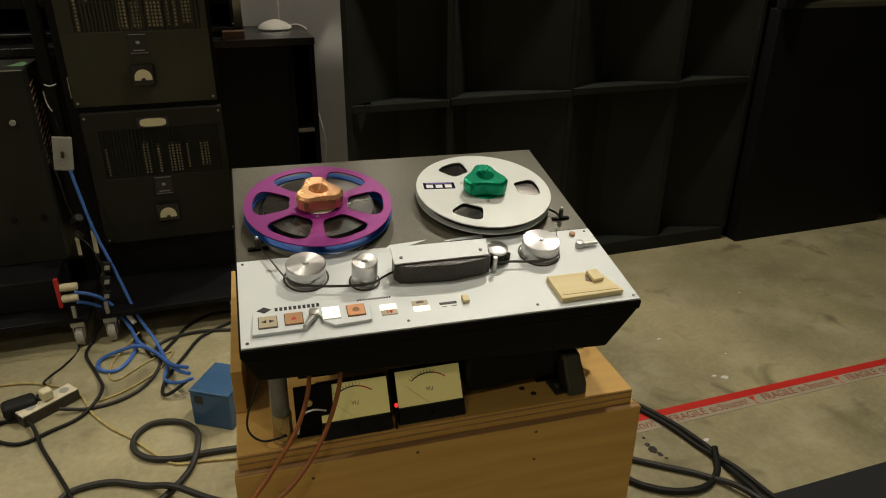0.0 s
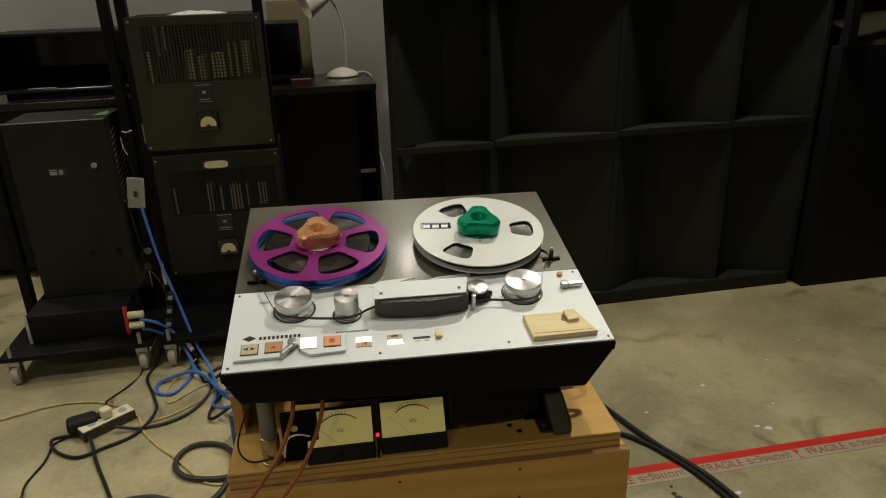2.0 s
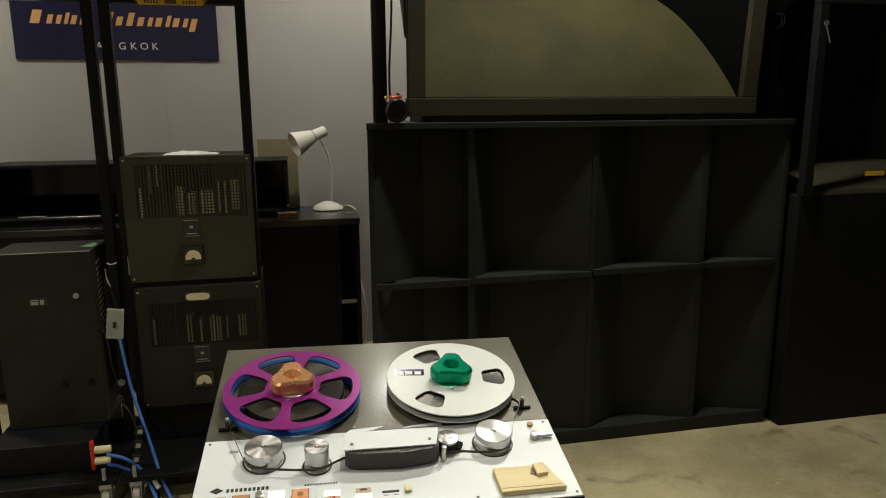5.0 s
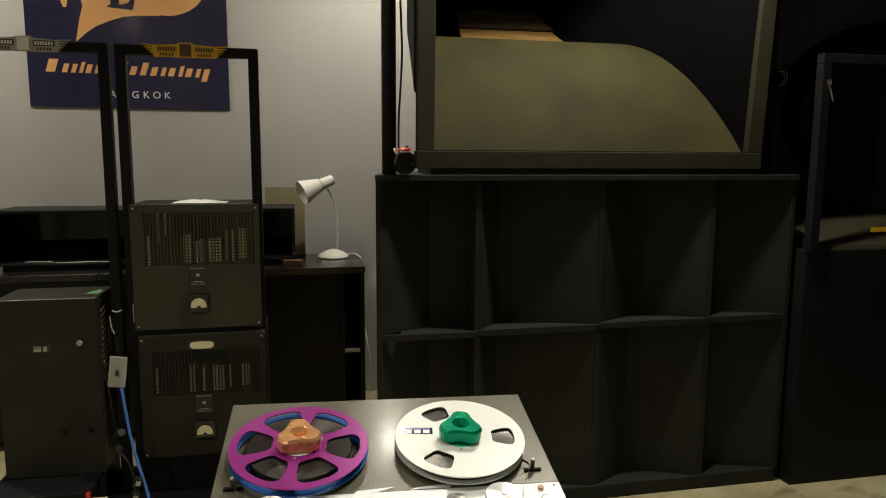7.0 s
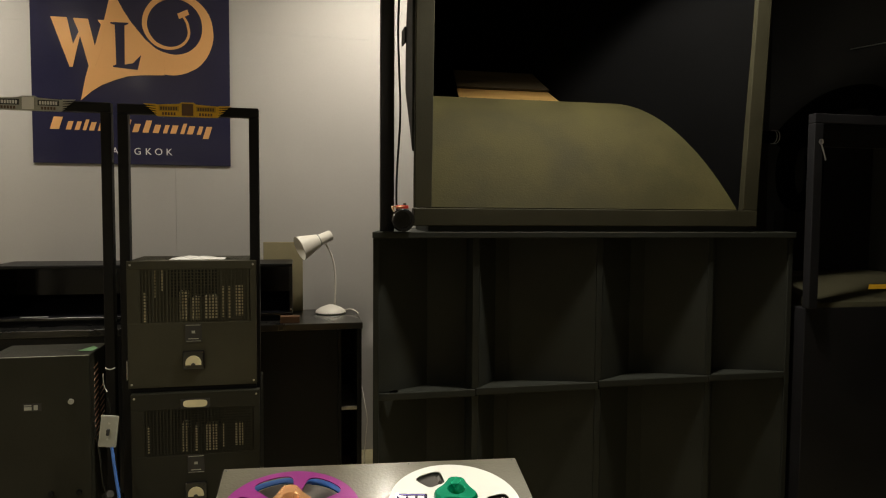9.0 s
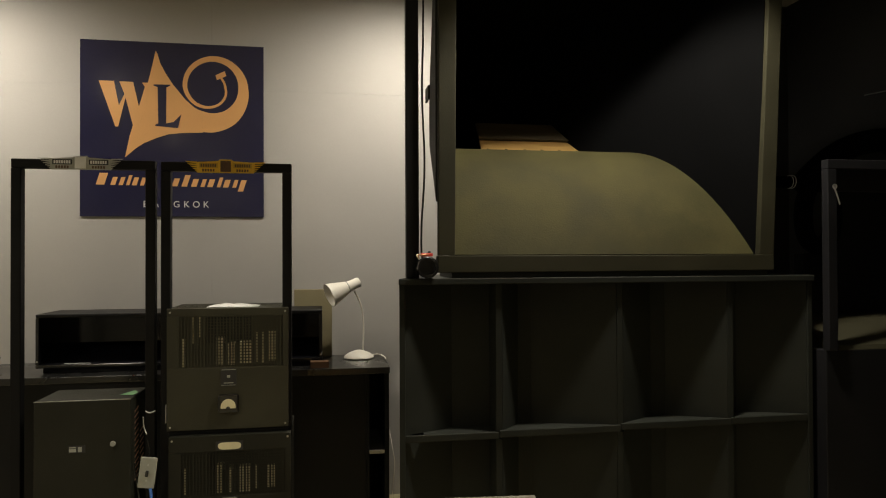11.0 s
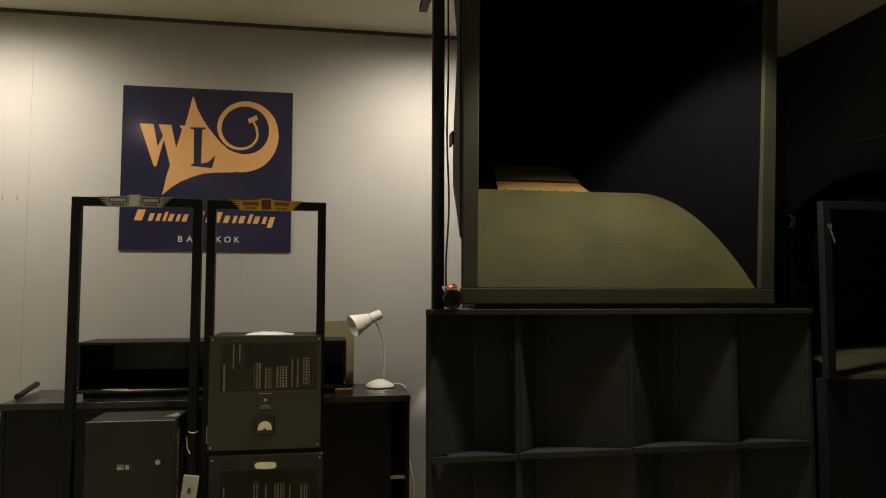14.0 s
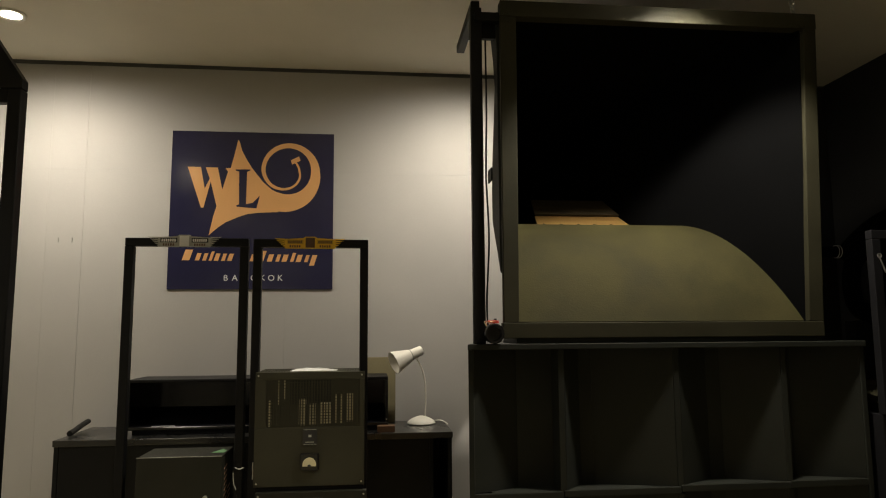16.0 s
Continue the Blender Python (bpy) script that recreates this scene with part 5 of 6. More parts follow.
def build_mouth(x0, x1, label):
    m = thing("wide_horn_mouth", label, "horn loudspeaker", pose(0, 3.56, 0.8535))
    h = 0.295
    part("top_board", box(x0, x1, 0, 0.32, h - 0.016, h, 0.004), DESKBLACK, m)
    part("bottom_board", box(x0, x1, 0, 0.32, 0.026, 0.044, 0.004), GLOSSBLACK, m)
    part("end_board", box(x0, x0 + 0.016, 0.002, 0.32, 0.0445, h - 0.0165, 0.002), GLOSSBLACK, m)
    part("end_board", box(x1 - 0.016, x1, 0.002, 0.32, 0.0445, h - 0.0165, 0.002), GLOSSBLACK, m)
    part("back_board", box(x0 + 0.0165, x1 - 0.0165, 0.300, 0.32, 0.0445, h - 0.0165), SCREENBLACK, m)
    part("inner_slope", prism([(0.01, 0.0445), (0.299, 0.0445), (0.299, 0.12)], x0 + 0.0165, x1 - 0.0165, m=Matrix(((0, 0, 1, 0), (1, 0, 0, 0), (0, 1, 0, 0), (0, 0, 0, 1)))), SCREENBLACK, m)
    part("foot", box(x0 + 0.03, x1 - 0.03, 0.02, 0.30, 0.0, 0.0255), DARKBOX, m)
    for xx in (x0 + 0.008, x1 - 0.008):
        part("screw", cyl(0, 0, 0, 0.002, 0.004, seg=10, m=Matrix.Translation((xx, 0.002, 0.06)) @ pose(0, 0, 0, 90)), STEEL, m)


build_mouth(-1.215, -0.42, "long gloss-black flat horn mouth on the desk")
build_mouth(-0.34, 0.190, "gloss-black flat horn mouth on the desk")
tagged(part("paper_slip", prism([(-1.085, 3.572), (-0.962, 3.572), (-0.962, 3.625), (-1.02, 3.650)], 0.8985, 0.9005), PAPER), "pale paper slip lying in the horn mouth", "paper")
bd = thing("leaning_board", "dusty olive board leaning behind the horn mouth", "board", pose(0, 3.90, 0.8535))
part("panel", box(0.03, 0.245, 0.0, 0.015, 0.0, 0.39, 0.002), CARD, bd)
bk = tagged(part("small_block", box(0.13, 0.225, 3.475, 3.53, 0.8535, 0.888, 0.002), BROWN), "small brown wooden block on the desk", "wood block")
ph = tagged(part("telephone_handset", tube([(-1.505, 3.58, 0.8695), (-1.513, 3.66, 0.874), (-1.528, 3.80, 0.886), (-1.540, 3.92, 0.893)], 0.015, 10), RUBBER, None, "", True), "black curved handle lying on the desk", "handle")


def build_lamp():
    l = thing("desk_lamp", "white gooseneck desk lamp on the black desk", "desk lamp", pose(0.395, 3.80, 0.8535))
    part("base", lathe([(0, 0), (0.082, 0), (0.085, 0.006), (0.080, 0.016), (0.060, 0.030), (0.030, 0.042), (0.012, 0.047), (0, 0.047)], 40), WHITE, l, "", True)
    part("neck", tube([(0.022, 0, 0.04), (0.026, 0, 0.15), (0.022, 0, 0.25), (0.004, 0, 0.325), (-0.028, 0, 0.385)], 0.0048, 10), WHITE, l, "", True)
    m = Matrix.Translation((0.0, 0.0, 0.432)) @ (Vector((-1, -0.35, -0.42))).to_track_quat("Z", "Y").to_matrix().to_4x4()
    sh = part("shade", lathe([(0, -0.002), (0.026, -0.002), (0.029, 0.004), (0.031, 0.070), (0.036, 0.078), (0.062, 0.165), (0.068, 0.190), (0.065, 0.190), (0.058, 0.163), (0.030, 0.080), (0.0, 0.078)], 40, m=m), WHITE, l, "", True)
    part("seam_ring", lathe([(0.0315, 0.071), (0.0335, 0.071), (0.0365, 0.077), (0.0345, 0.078)], 40, m=m), OUTLETGREY, sh)
    part("cord", tube([(0.07, 0.02, 0.012), (0.11, 0.0, 0.02), (0.138, -0.04, 0.012), (0.146, -0.10, 0.006)], 0.003, 6), WHITE, l, "", True)


build_lamp()
tagged(part("thin_wire", tube([(0.538, 3.72, 0.52), (0.548, 3.60, 0.49), (0.556, 3.50, 0.42), (0.566, 3.48, 0.34), (0.558, 3.48, 0.24), (0.552, 3.49, 0.12), (0.570, 3.50, 0.006)], 0.0025, 6), WHITE, None, "", True), "thin white lead hanging down the desk end", "wire")

# ---- tall dark frame on the west side ----
fr = thing("tall_frame", "tall black steel frame with a diagonal brace", "frame", pose(-1.37, 2.60, 0))
part("upright", box(-0.055, 0.0, -0.03, 0.03, 0.0, 2.42, 0.006), BLACKMETAL, fr)
part("brace", prism([(0.0, 2.421), (0.0, 2.462), (-0.40, 3.06), (-0.52, 3.06), (-0.090, 2.421)], -0.028, 0.028, bev=0.004, m=FRONT), BLACKMETAL, fr)
part("cross_bar", box(-0.584, -0.056, -0.02, 0.02, 2.36, 2.42, 0.004), BLACKMETAL, fr)
part("far_upright", box(-0.64, -0.585, -0.03, 0.03, 0.0, 2.42, 0.006), BLACKMETAL, fr)

# ---- poster ----
def build_poster():
    p = thing("wall_poster", "navy poster with a peach horn emblem on the grey wall", "poster", pose(-1.151, 3.996, 1.664))
    part("panel", box(0, 1.003, -0.008, 0.0, 0, 1.0, 0.002), NAVY, p, "glossy navy panel")
    F = Matrix.Translation((0, -0.0082, 0)) @ FRONT
    # horn bell, coiled tube and mouthpiece: (degrees, inner radius, outer radius) round the coil's centre
    coil = [(-112, 0.150, 0.268), (-90, 0.150, 0.262), (-60, 0.149, 0.244), (-30, 0.146, 0.218), (0, 0.143, 0.199), (45, 0.148, 0.188), (90, 0.150, 0.182), (135, 0.146, 0.174), (180, 0.141, 0.166), (225, 0.126, 0.146), (270, 0.106, 0.121), (315, 0.084, 0.098), (360, 0.063, 0.077), (392, 0.063, 0.076), (410, 0.066, 0.078)]
    band = bmesh.new()
    n = 130
    pairs = []
    for k in range(n + 1):
        a = -112 + 522 * k / n
        i = max(j for j in range(len(coil) - 1) if coil[j][0] <= a)
        f = (a - coil[i][0]) / (coil[i + 1][0] - coil[i][0])
        pairs.append([(0.717 + r * math.cos(radians(a)), 0.751 + r * math.sin(radians(a))) for r in (coil[i][q] * (1 - f) + coil[i + 1][q] * f for q in (1, 2))])
    for (a, b), (c, d) in zip(pairs, pairs[1:]):
        prism([a, b, d, c], 0, 0.0012, bm=band, m=F)
    part("emblem_coil", band, PEACH, p)
    part("emblem_mouthpiece", prism([(0.732, 0.822), (0.784, 0.848), (0.793, 0.820), (0.741, 0.794)], 0.0014, 0.0022, m=F), PEACH, p)
    star = [(0.404, 0.950), (0.414, 0.931), (0.429, 0.879), (0.459, 0.821), (0.497, 0.761), (0.567, 0.674), (0.620, 0.628), (0.662, 0.609), (0.662, 0.487), (0.548, 0.482), (0.475, 0.473), (0.415, 0.452), (0.343, 0.420), (0.296, 0.387), (0.240, 0.336), (0.264, 0.456), (0.283, 0.524), (0.313, 0.610), (0.362, 0.764), (0.384, 0.858)]
    part("emblem_body", prism(star, 0.0014, 0.0024, m=F), PEACH, p)
    fork = [(0.100, 0.768), (0.180, 0.768), (0.207, 0.630), (0.236, 0.696), (0.209, 0.767), (0.283, 0.766), (0.314, 0.626), (0.346, 0.740), (0.330, 0.764), (0.366, 0.765), (0.349, 0.611), (0.316, 0.521), (0.282, 0.520), (0.242, 0.676), (0.203, 0.510), (0.188, 0.510)]
    part("emblem_fork", prism(fork, 0.0017, 0.0029, m=F), PEACH, p)
    part("emblem_bar", prism([(0.393, 0.756), (0.483, 0.758), (0.483, 0.750), (0.463, 0.742), (0.461, 0.534), (0.503, 0.544), (0.545, 0.590), (0.526, 0.509), (0.403, 0.519), (0.403, 0.526), (0.419, 0.533), (0.415, 0.742), (0.393, 0.749)], 0.0031, 0.0038, m=F), NAVY, p)
    # slanted caption, one plain block a character: (advance, height)
    tall, mid, low = 0.066, 0.057, 0.045
    for x0, x1, line in ((0.084, 0.402, [(1.5, tall), (0.85, low), (0.75, low), (0.6, mid), (0.85, low), (0.7, low), (0.9, low)]), (0.440, 0.915, [(0.9, tall), (0.9, low), (0.9, tall), (0.9, low), (0.65, low), (0.9, low), (0.6, mid), (0.9, low), (0.65, low), (0.9, low)])):
        unit = (x1 - x0) / sum(a for a, b in line)
        x = x0
        for k, (adv, hgt) in enumerate(line):
            w = adv * unit * 0.58
            z = 0.180 - 0.012 * (x - 0.084)
            drop = 0.022 if x1 > 0.9 and k == 9 else 0.0
            part("caption_bar", prism([(x - drop * 0.3, z - drop), (x - drop * 0.3 + w, z - drop), (x + w + hgt * 0.32, z + hgt), (x + hgt * 0.32, z + hgt)], 0, 0.0012, m=F), PEACH, p)
            x += adv * unit
    for ch, cx in zip("BANGKOK", [0.350, 0.405, 0.460, 0.518, 0.573, 0.626, 0.680]):
        part("letter", words(ch, 0.052, Matrix.Translation((cx, -0.0085, 0.070)) @ FRONT, 0.0004), PRINTWHITE, p)


build_poster()

# ---- floor clutter ----
def cable(name, label, pts, r, m, group="floor cables", z=None):
    pts = [(p[0], p[1], (p[2] if len(p) > 2 else r + 0.001)) for p in pts]
    return tagged(part(name, tube(pts, r, 8, 7), m, None, "", True), label, "cable", group)


cable("thin_cable", "thin black flex running from the trolley to the power strip", [(-0.50, 2.42, 0.09), (-0.495, 2.36), (-0.524, 2.264), (-0.558, 2.21), (-0.561, 2.135, 0.03), (-0.545, 2.09, 0.05)], 0.0035, RUBBER)
cable("adapter_cable", "thin black adapter cable on the concrete", [(-0.600, 2.02, 0.03), (-0.645, 1.995), (-0.678, 1.96), (-0.678, 1.876), (-0.698, 1.782), (-0.678, 1.700, 0.02), (-0.645, 1.635, 0.070), (-0.632, 1.578, 0.100)], 0.0035, RUBBER)
cable("power_cable", "black mains cable looped over the floor", [(-0.50, 1.992, 0.02), (-0.424, 1.986), (-0.335, 2.003), (-0.267, 2.061), (-0.228, 2.168), (-0.245, 2.275), (-0.19, 2.33), (-0.08, 2.34), (0.05, 2.30), (0.2, 2.2)], 0.0054, GREYRUBBER)
cable("power_cable", "long black mains cable snaking across the floor", [(-0.40, 2.47, 0.08), (-0.456, 2.38), (-0.464, 2.295), (-0.417, 2.164), (-0.389, 2.048, 0.02), (-0.437, 1.955), (-0.515, 1.906), (-0.585, 1.874), (-0.656, 1.917), (-0.683, 1.969, 0.016), (-0.632, 1.992), (-0.568, 1.947, 0.018), (-0.52, 1.832), (-0.457, 1.696), (-0.409, 1.576, 0.02), (-0.416, 1.521), (-0.468, 1.493)], 0.0054, RUBBER)
cable("blue_cable", "blue vinyl cable looped on the floor", [(-0.475, 2.40, 0.16), (-0.43, 2.42, 0.13), (-0.345, 2.43, 0.06), (-0.313, 2.331), (-0.318, 2.246), (-0.359, 2.173), (-0.412, 2.193), (-0.416, 2.254), (-0.353, 2.274, 0.02), (-0.29, 2.272, 0.025), (-0.222, 2.207), (-0.171, 2.08, 0.03), (-0.130, 2.0, 0.06)], 0.0062, BLUECABLE)
cable("blue_cable", "blue vinyl cable hanging from the switch plate", [(-0.440, 2.58, 0.565), (-0.425, 2.56, 0.48), (-0.40, 2.53, 0.36), (-0.35, 2.47, 0.22), (-0.30, 2.40, 0.08), (-0.245, 2.30, 0.02), (-0.208, 2.164), (-0.209, 2.068), (-0.16, 1.99, 0.04), (-0.12, 1.97, 0.06)], 0.0056, BLUECABLE)
cable("blue_cable", "second blue vinyl cable leaving the connector", [(-0.475, 2.395, 0.20), (-0.42, 2.41, 0.17), (-0.375, 2.43, 0.11), (-0.32, 2.36, 0.04), (-0.295, 2.29, 0.03), (-0.24, 2.22, 0.02), (-0.19, 2.12, 0.03), (-0.135, 2.02, 0.07)], 0.006, BLUECABLE)
cable("heavy_cable", "thick dusty black cable coiled on the concrete", [(0.05, 1.66), (-0.091, 1.673), (-0.157, 1.672), (-0.234, 1.694), (-0.278, 1.743), (-0.281, 1.801), (-0.243, 1.847), (-0.18, 1.842), (-0.133, 1.803), (-0.111, 1.726, 0.024), (-0.13, 1.634), (-0.179, 1.556), (-0.262, 1.48), (-0.36, 1.43), (-0.47, 1.40)], 0.0085, GREYRUBBER)
cable("heavy_cable", "thick dusty black cable curving over the floor", [(-0.48, 1.44), (-0.464, 1.508), (-0.45, 1.586), (-0.418, 1.63), (-0.331, 1.634), (-0.246, 1.593), (-0.17, 1.543, 0.030), (-0.073, 1.484), (0.05, 1.42), (0.2, 1.38)], 0.0085, GREYRUBBER)
cable("yellow_flex", "thin yellow and black twisted flex across the floor", [(-1.30, 2.05), (-1.10, 2.09), (-0.934, 2.134), (-0.853, 2.163), (-0.742, 2.197), (-0.625, 2.188), (-0.528, 2.138), (-0.455, 2.07), (-0.412, 1.966), (-0.352, 1.875), (-0.29, 1.803), (-0.229, 1.72), (-0.174, 1.66), (-0.09, 1.645), (0.05, 1.62)], 0.0035, YELLOWWIRE)
cable("yellow_flex", "thin yellowish flex tangled among the cables", [(-0.40, 2.02), (-0.33, 2.05), (-0.24, 2.13), (-0.19, 2.24), (-0.27, 2.20), (-0.36, 2.12), (-0.38, 2.22), (-0.30, 2.36, 0.03)], 0.003, YELLOWWIRE)
cable("power_cable", "black mains cable among the tangle", [(-0.36, 2.50, 0.05), (-0.30, 2.36), (-0.25, 2.22), (-0.19, 2.30), (-0.14, 2.40), (-0.05, 2.46), (0.06, 2.44), (0.2, 2.4)], 0.0054, RUBBER)
cable("power_cable", "black mains cable looping to the blue box", [(-0.13, 1.985, 0.05), (-0.19, 1.97, 0.02), (-0.215, 2.0), (-0.205, 2.08), (-0.15, 2.2), (-0.10, 2.3), (-0.02, 2.36), (0.05, 2.40)], 0.0054, RUBBER)
cable("heavy_cable", "thick black cable lying beside the stand", [(1.035, 1.80), (1.054, 1.752), (1.091, 1.632), (1.130, 1.525), (1.168, 1.445), (1.201, 1.365), (1.224, 1.269), (1.227, 1.179), (1.225, 1.08, 0.02), (1.22, 0.95, 0.02)], 0.0085, RUBBER, "cables beside the stand")
cable("heavy_cable", "thick black cable curving out from under the stand", [(0.80, 1.66), (0.95, 1.645), (1.04, 1.61), (1.10, 1.545), (1.148, 1.455), (1.183, 1.365), (1.206, 1.27), (1.236, 1.17, 0.018), (1.262, 1.073), (1.28, 0.98)], 0.0075, RUBBER, "cables beside the stand")
cable("heavy_cable", "grey cable curving out from under the stand", [(0.80, 1.38), (0.90, 1.345), (0.973, 1.308), (1.056, 1.245), (1.12, 1.198), (1.159, 1.162), (1.20, 1.10, 0.02), (1.23, 1.0, 0.02)], 0.008, GREYRUBBER, "cables beside the stand")
cable("heavy_cable", "black cable curving out from under the stand", [(0.80, 1.34), (0.88, 1.30), (0.931, 1.249), (0.973, 1.193), (1.04, 1.15), (1.12, 1.14), (1.19, 1.18), (1.225, 1.24, 0.03)], 0.009, RUBBER, "cables beside the stand")

st = thing("power_strip", "grubby cream power strip with dark sides", "power strip", pose(-0.535, 2.025, 0, 0, 0, 38))
part("body", box(-0.085, 0.085, -0.028, 0.028, 0.0, 0.034, 0.004), BROWNBLACK, st)
part("face", box(-0.083, 0.083, -0.026, 0.026, 0.0342, 0.038, 0.002), BEIGE, st, "cream socket face")
for k in range(3):
    s = cyl(-0.045 + k * 0.05, 0, 0.0382, 0.0388, 0.014, seg=18)
    part("socket", s, OUTLETGREY, st)
part("plug", box(-0.012, 0.020, -0.016, 0.016, 0.0390, 0.072, 0.006), CREAM, st, "cream plug pushed in")
ad = thing("power_adapter", "black mains adapter lying on the power strip", "power adapter", pose(-0.605, 2.020, 0.0, 0, 0, 20))
part("case", box(-0.045, 0.045, -0.030, 0.030, 0.012, 0.055, 0.014, seg=4), RUBBER, ad, "", True)
part("prong_block", box(0.0455, 0.060, -0.016, 0.016, 0.0, 0.046, 0.004), RUBBER, ad)

bb = thing("blue_box", "blue hammered-metal junction box on the floor", "junction box", pose(-0.072, 1.790, 0, 0, 0, -32))
part("body", box(-0.0615, 0.0615, 0.0, 0.145, 0.0, 0.112, 0.004), BLUEPAINT, bb)
part("lid", box(-0.0625, 0.0625, -0.001, 0.146, 0.1125, 0.120, 0.003), BLUEPAINT, bb)
part("socket", box(-0.048, -0.022, -0.0018, -0.0003, 0.078, 0.104, 0.0005), PRINTBLACK, bb)
for x in (-0.045, 0.045):
    part("screw", cyl(x, 0.018, 0.1202, 0.1216, 0.0035, seg=12), SCREWDARK, bb)

def build_device():
    d = thing("electronics_box", "low black electronics box with green lamp and white label", "electronics", pose(-0.70, 1.592, 0, 0, 0, -4))
    part("body", box(-0.25, 0.11, -0.30, 0.0, 0.0, 0.095, 0.003), DARKBOX, d)
    part("label", box(0.074, 0.102, -0.066, -0.042, 0.0953, 0.0962), PRINTWHITE, d, "small white label")
    part("lamp", cyl(0.076, -0.022, 0.0953, 0.099, 0.004, seg=10), LIT_GREEN, d, "small glowing green lamp")
    sk = part("socket", lathe([(0.006, 0.0), (0.012, 0.0), (0.013, 0.008), (0.010, 0.012), (0.006, 0.010), (0.006, 0.0)], 20, m=pose(-0.005, -0.045, 0.0953)), OUTLETGREY, d, "pale round cable socket", True)
    part("socket_lead", tube([(-0.005, -0.045, 0.100), (-0.002, -0.060, 0.108), (0.004, -0.080, 0.104), (0.012, -0.095, 0.097)], 0.0025, 6), WHITE, sk, "thin white lead", True)
    part("wire_loop", tube([(0.110, -0.020, 0.080), (0.140, -0.012, 0.076), (0.158, -0.034, 0.070), (0.135, -0.040, 0.074), (0.110, -0.042, 0.080)], 0.002, 6), RUBBER, d, "", True)
    for k in range(4):
        part("screw", cyl(-0.23 + 0.32 * (k % 2), -0.28 + 0.26 * (k // 2), 0.0952, 0.0966, 0.0035, seg=10), STEEL, d)
    e = thing("electronics_box", "low black box with a white strip label", "electronics", pose(-0.490, 1.556, 0, 0, 0, -4))
    part("body", box(-0.092, 0.0, -0.25, 0.0, 0.0, 0.060, 0.003), DARKBOX, e)
    part("label", box(-0.034, -0.010, -0.092, -0.014, 0.0603, 0.0609), PRINTWHITE, e, "white strip label")


build_device()
pg = thing("loose_plug", "loose black jack plug lying on its lead", "plug", pose(-0.32, 1.50, 0.006))
part("lead", tube([(0.0, -0.10, 0.0), (-0.008, -0.05, 0.0), (0.002, 0.0, 0.001)], 0.004, 8), RUBBER, pg, "", True)
part("tip", cyl(0, 0, 0.0, 0.035, 0.0055, r2=0.004, seg=12, m=Matrix.Translation((0.002, 0.002, 0.002)) @ pose(0, 0, 0, -90, 0, -18)), BRONZE, pg, "", True)
pg = thing("loose_plug", "loose black plug with a thick lead", "plug", pose(-0.26, 1.46, 0.011))
part("lead", tube([(0.03, -0.12, 0.0), (0.015, -0.06, 0.0), (0.0, 0.0, 0.0)], 0.008, 8), RUBBER, pg, "", True)
part("tip", cyl(0, 0, 0.0, 0.05, 0.012, r2=0.009, seg=14, bev=0.002, m=Matrix.Translation((0.0, 0.0, 0.002)) @ pose(0, 0, 0, -90, 0, 14)), RUBBER, pg, "", True)

# printed warning tape stuck to the floor
tp = thing("floor_tape", "red and white printed warning tape stuck on concrete", "floor tape", pose(0, 1.425, 0.0005))
part("strip", box(-1.6, 3.2, -0.040, 0.033, 0, 0.0008), TAPECLEAR, tp, "pale frosted strip")
part("red_band", box(-1.6, 3.2, 0.004, 0.0325, 0.0009, 0.0013), RED, tp, "red band")
for k in range(13):
    x = -1.075 + k * 0.335
    part("tape_text", words("FRAGILE", 0.040, pose(x, -0.017, 0.0012) @ Matrix.Diagonal((0.85, 1, 1, 1)), 0.0002), INKRED, tp)
    part("tape_text", words("ระวังแตก!", 0.036, pose(x + 0.147, -0.017, 0.0012), 0.0002), INKRED, tp)
    ic = prism([(x - 0.062 + 0.292, 0.0), (x - 0.062 + 0.312, 0.0), (x - 0.062 + 0.306, -0.014), (x - 0.062 + 0.303, -0.016), (x - 0.062 + 0.303, -0.030), (x - 0.062 + 0.310, -0.034), (x - 0.062 + 0.294, -0.034), (x - 0.062 + 0.301, -0.030), (x - 0.062 + 0.301, -0.016), (x - 0.062 + 0.298, -0.014)], 0.0010, 0.0014)
    part("tape_mark", ic, RED, tp)

# paint flecks and scuffs
rnd = random.Random(11)
fl = bmesh.new()
for x, y, s in ((1.437, 1.80, 0.012), (1.478, 1.552, 0.012), (1.505, 1.535, 0.016), (1.18, 1.70, 0.008), (1.30, 1.95, 0.006), (1.60, 1.65, 0.006), (1.25, 1.30, 0.012), (1.95, 2.0, 0.006), (1.10, 1.62, 0.006), (1.75, 1.9, 0.005)):
    a0 = rnd.uniform(0, 3)
    pts = [(x + s * (0.4 + 0.7 * rnd.random()) * math.cos(a0 + k * 0.785) * (1.0 if k % 4 else 1.4), y + 0.6 * s * (0.4 + 0.7 * rnd.random()) * math.sin(a0 + k * 0.785)) for k in range(8)]
    prism(pts, 0.0004, 0.0010, bm=fl)
tagged(part("paint_flecks", fl, PRINTWHITE), "small white paint flecks on the concrete", "paint flecks", "", "stuff")

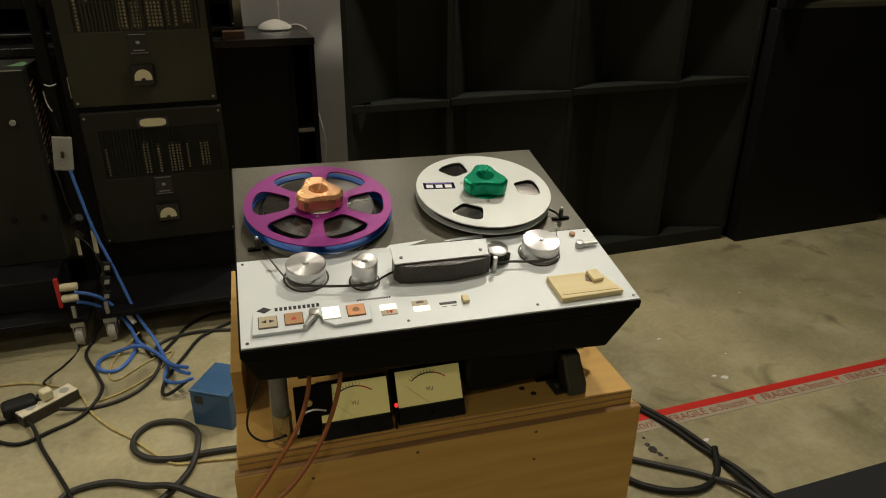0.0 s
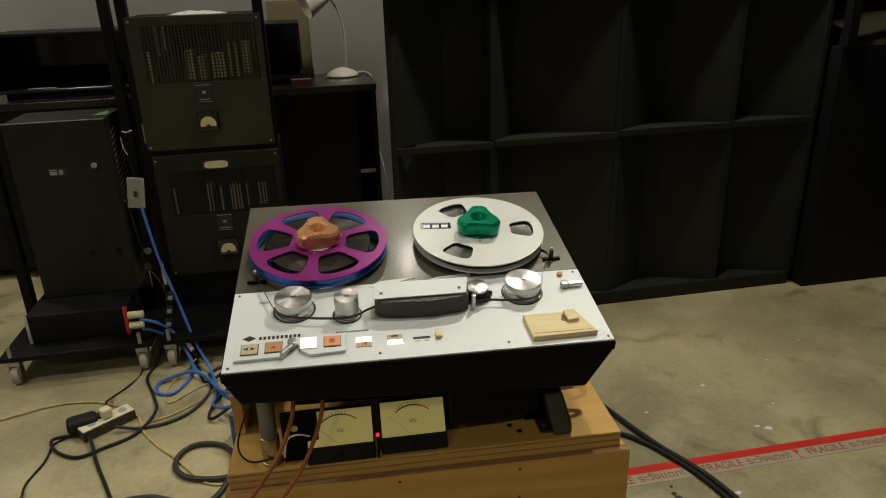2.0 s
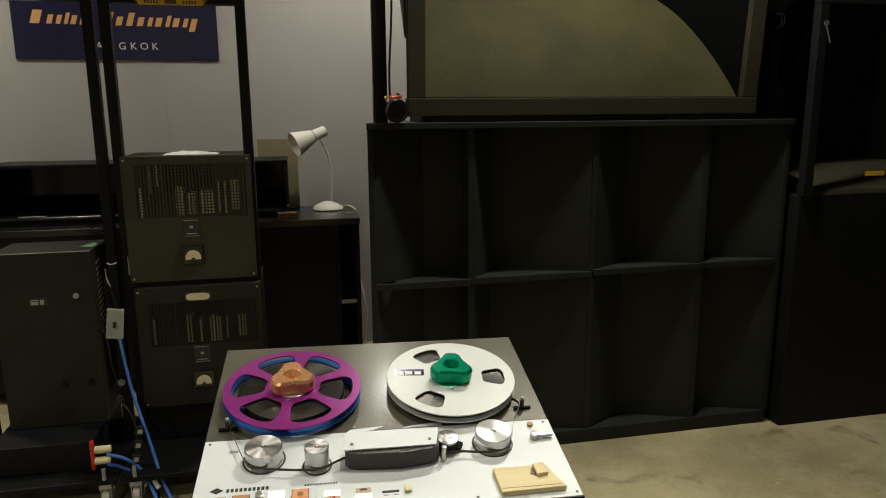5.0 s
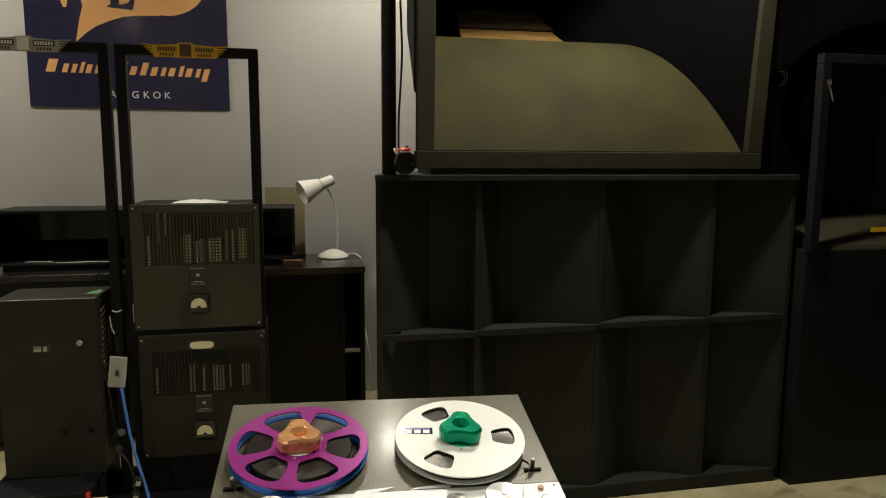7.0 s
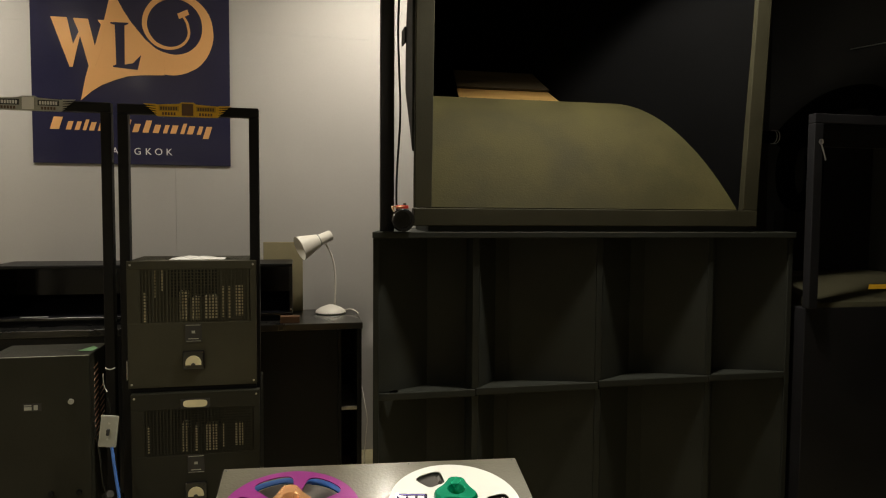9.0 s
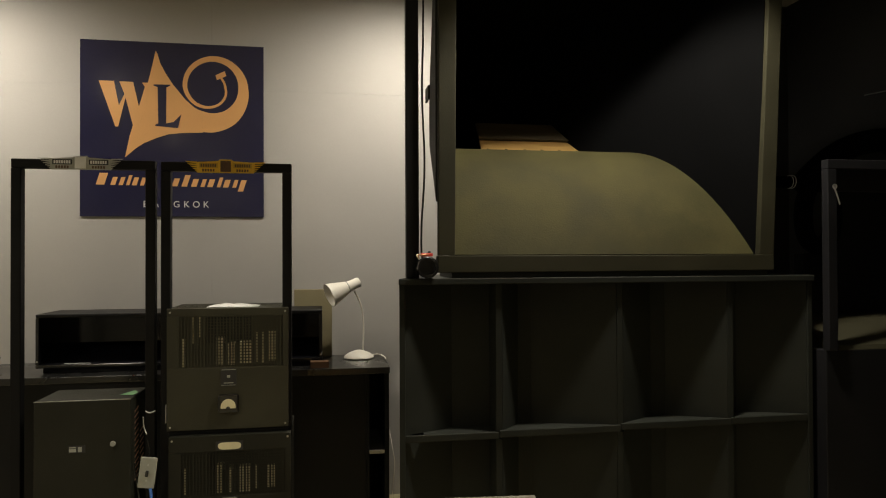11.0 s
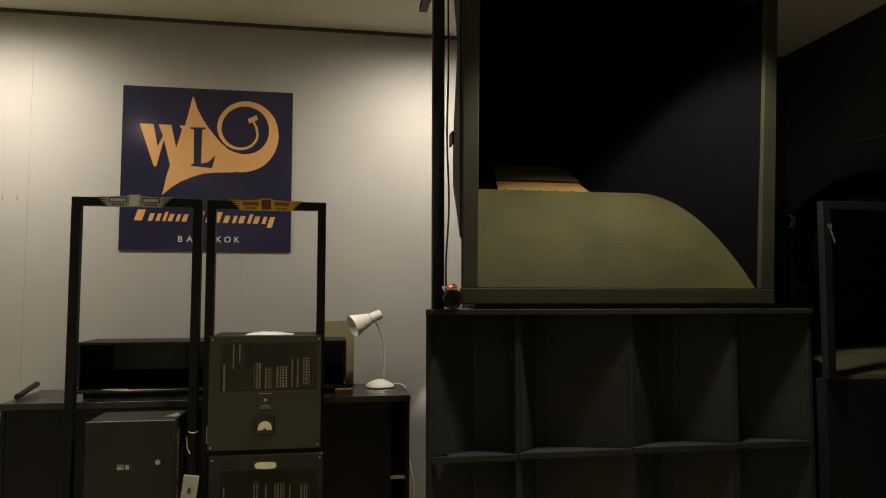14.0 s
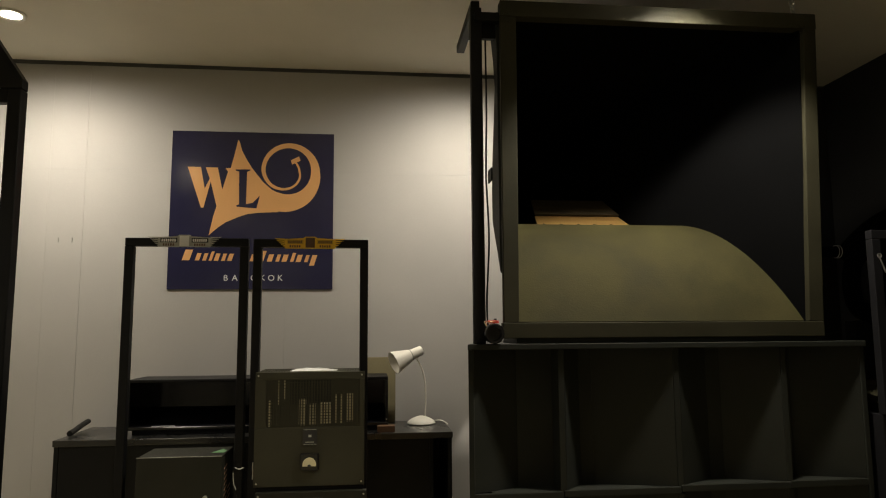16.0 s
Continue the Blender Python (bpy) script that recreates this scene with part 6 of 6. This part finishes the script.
stain = bmesh.new()
for x, y, r in ((1.083, 1.312, 0.014), (1.090, 1.290, 0.010), (1.080, 1.335, 0.009), (1.098, 1.272, 0.006), (1.086, 1.362, 0.006)):
    a0 = rnd.uniform(0, 3)
    prism([(x + r * (0.6 + 0.6 * rnd.random()) * math.cos(a0 + k * 0.7), y + r * (0.6 + 0.6 * rnd.random()) * math.sin(a0 + k * 0.7)) for k in range(9)], 0.0003, 0.0006, bm=stain)
tagged(part("floor_stain", stain, BROWNBLACK), "small dark oily stains on the concrete", "stain", "", "stuff")
sc = bmesh.new()
for arc in [[(1.434, 1.824), (1.436, 1.807), (1.419, 1.785)], [(1.496, 1.552), (1.484, 1.524), (1.485, 1.501)], [(1.195, 1.349), (1.189, 1.33), (1.179, 1.306)]] + [[(1.62, 2.05), (1.64, 2.03), (1.65, 1.99)], [(2.02, 1.72), (2.05, 1.73), (2.09, 1.72)], [(-0.30, 1.72), (-0.28, 1.70), (-0.27, 1.67)], [(1.80, 1.20), (1.83, 1.22), (1.87, 1.22)]]:
    line = spline([(x, y, 0) for x, y in arc], 6)
    for k, (p, q) in enumerate(zip(line, line[1:])):
        n = Vector((-(q - p).y, (q - p).x, 0)).normalized() * (0.0012 + 0.0014 * math.sin(math.pi * (k + 0.5) / (len(line) - 1)))
        prism([(p - n).xy[:], (q - n).xy[:], (q + n).xy[:], (p + n).xy[:]], 0.0004, 0.0008, bm=sc)
tagged(part("floor_scuffs", sc, TAPECLEAR), "thin pale curved scuffs scratched in the concrete", "scuffs", "", "stuff")

# ---- wall panels, last ----
xs = [-3.2, -1.87, -1.66, -0.44, 0.78, 2.0, 3.25]
for a, b in zip(xs, xs[1:]):
    for z0, z1 in ((0.0, 2.408), (2.408, CEIL)):
        part("panel", box(a + (0.0010 if a == -1.66 else 0.0003), b - 0.0003, 3.996, 4.005, z0 + 0.0003, z1 - 0.0003), WALL, wall)
for x in (-1.796, -1.718):
    tagged(part("wall_clip", box(x - 0.0025, x + 0.0025, 3.990, 3.9955, 1.950, 1.980, 0.001), OUTLETGREY), "small dark metal clip fixed on the grey wall", "wall clip", "wall clips")
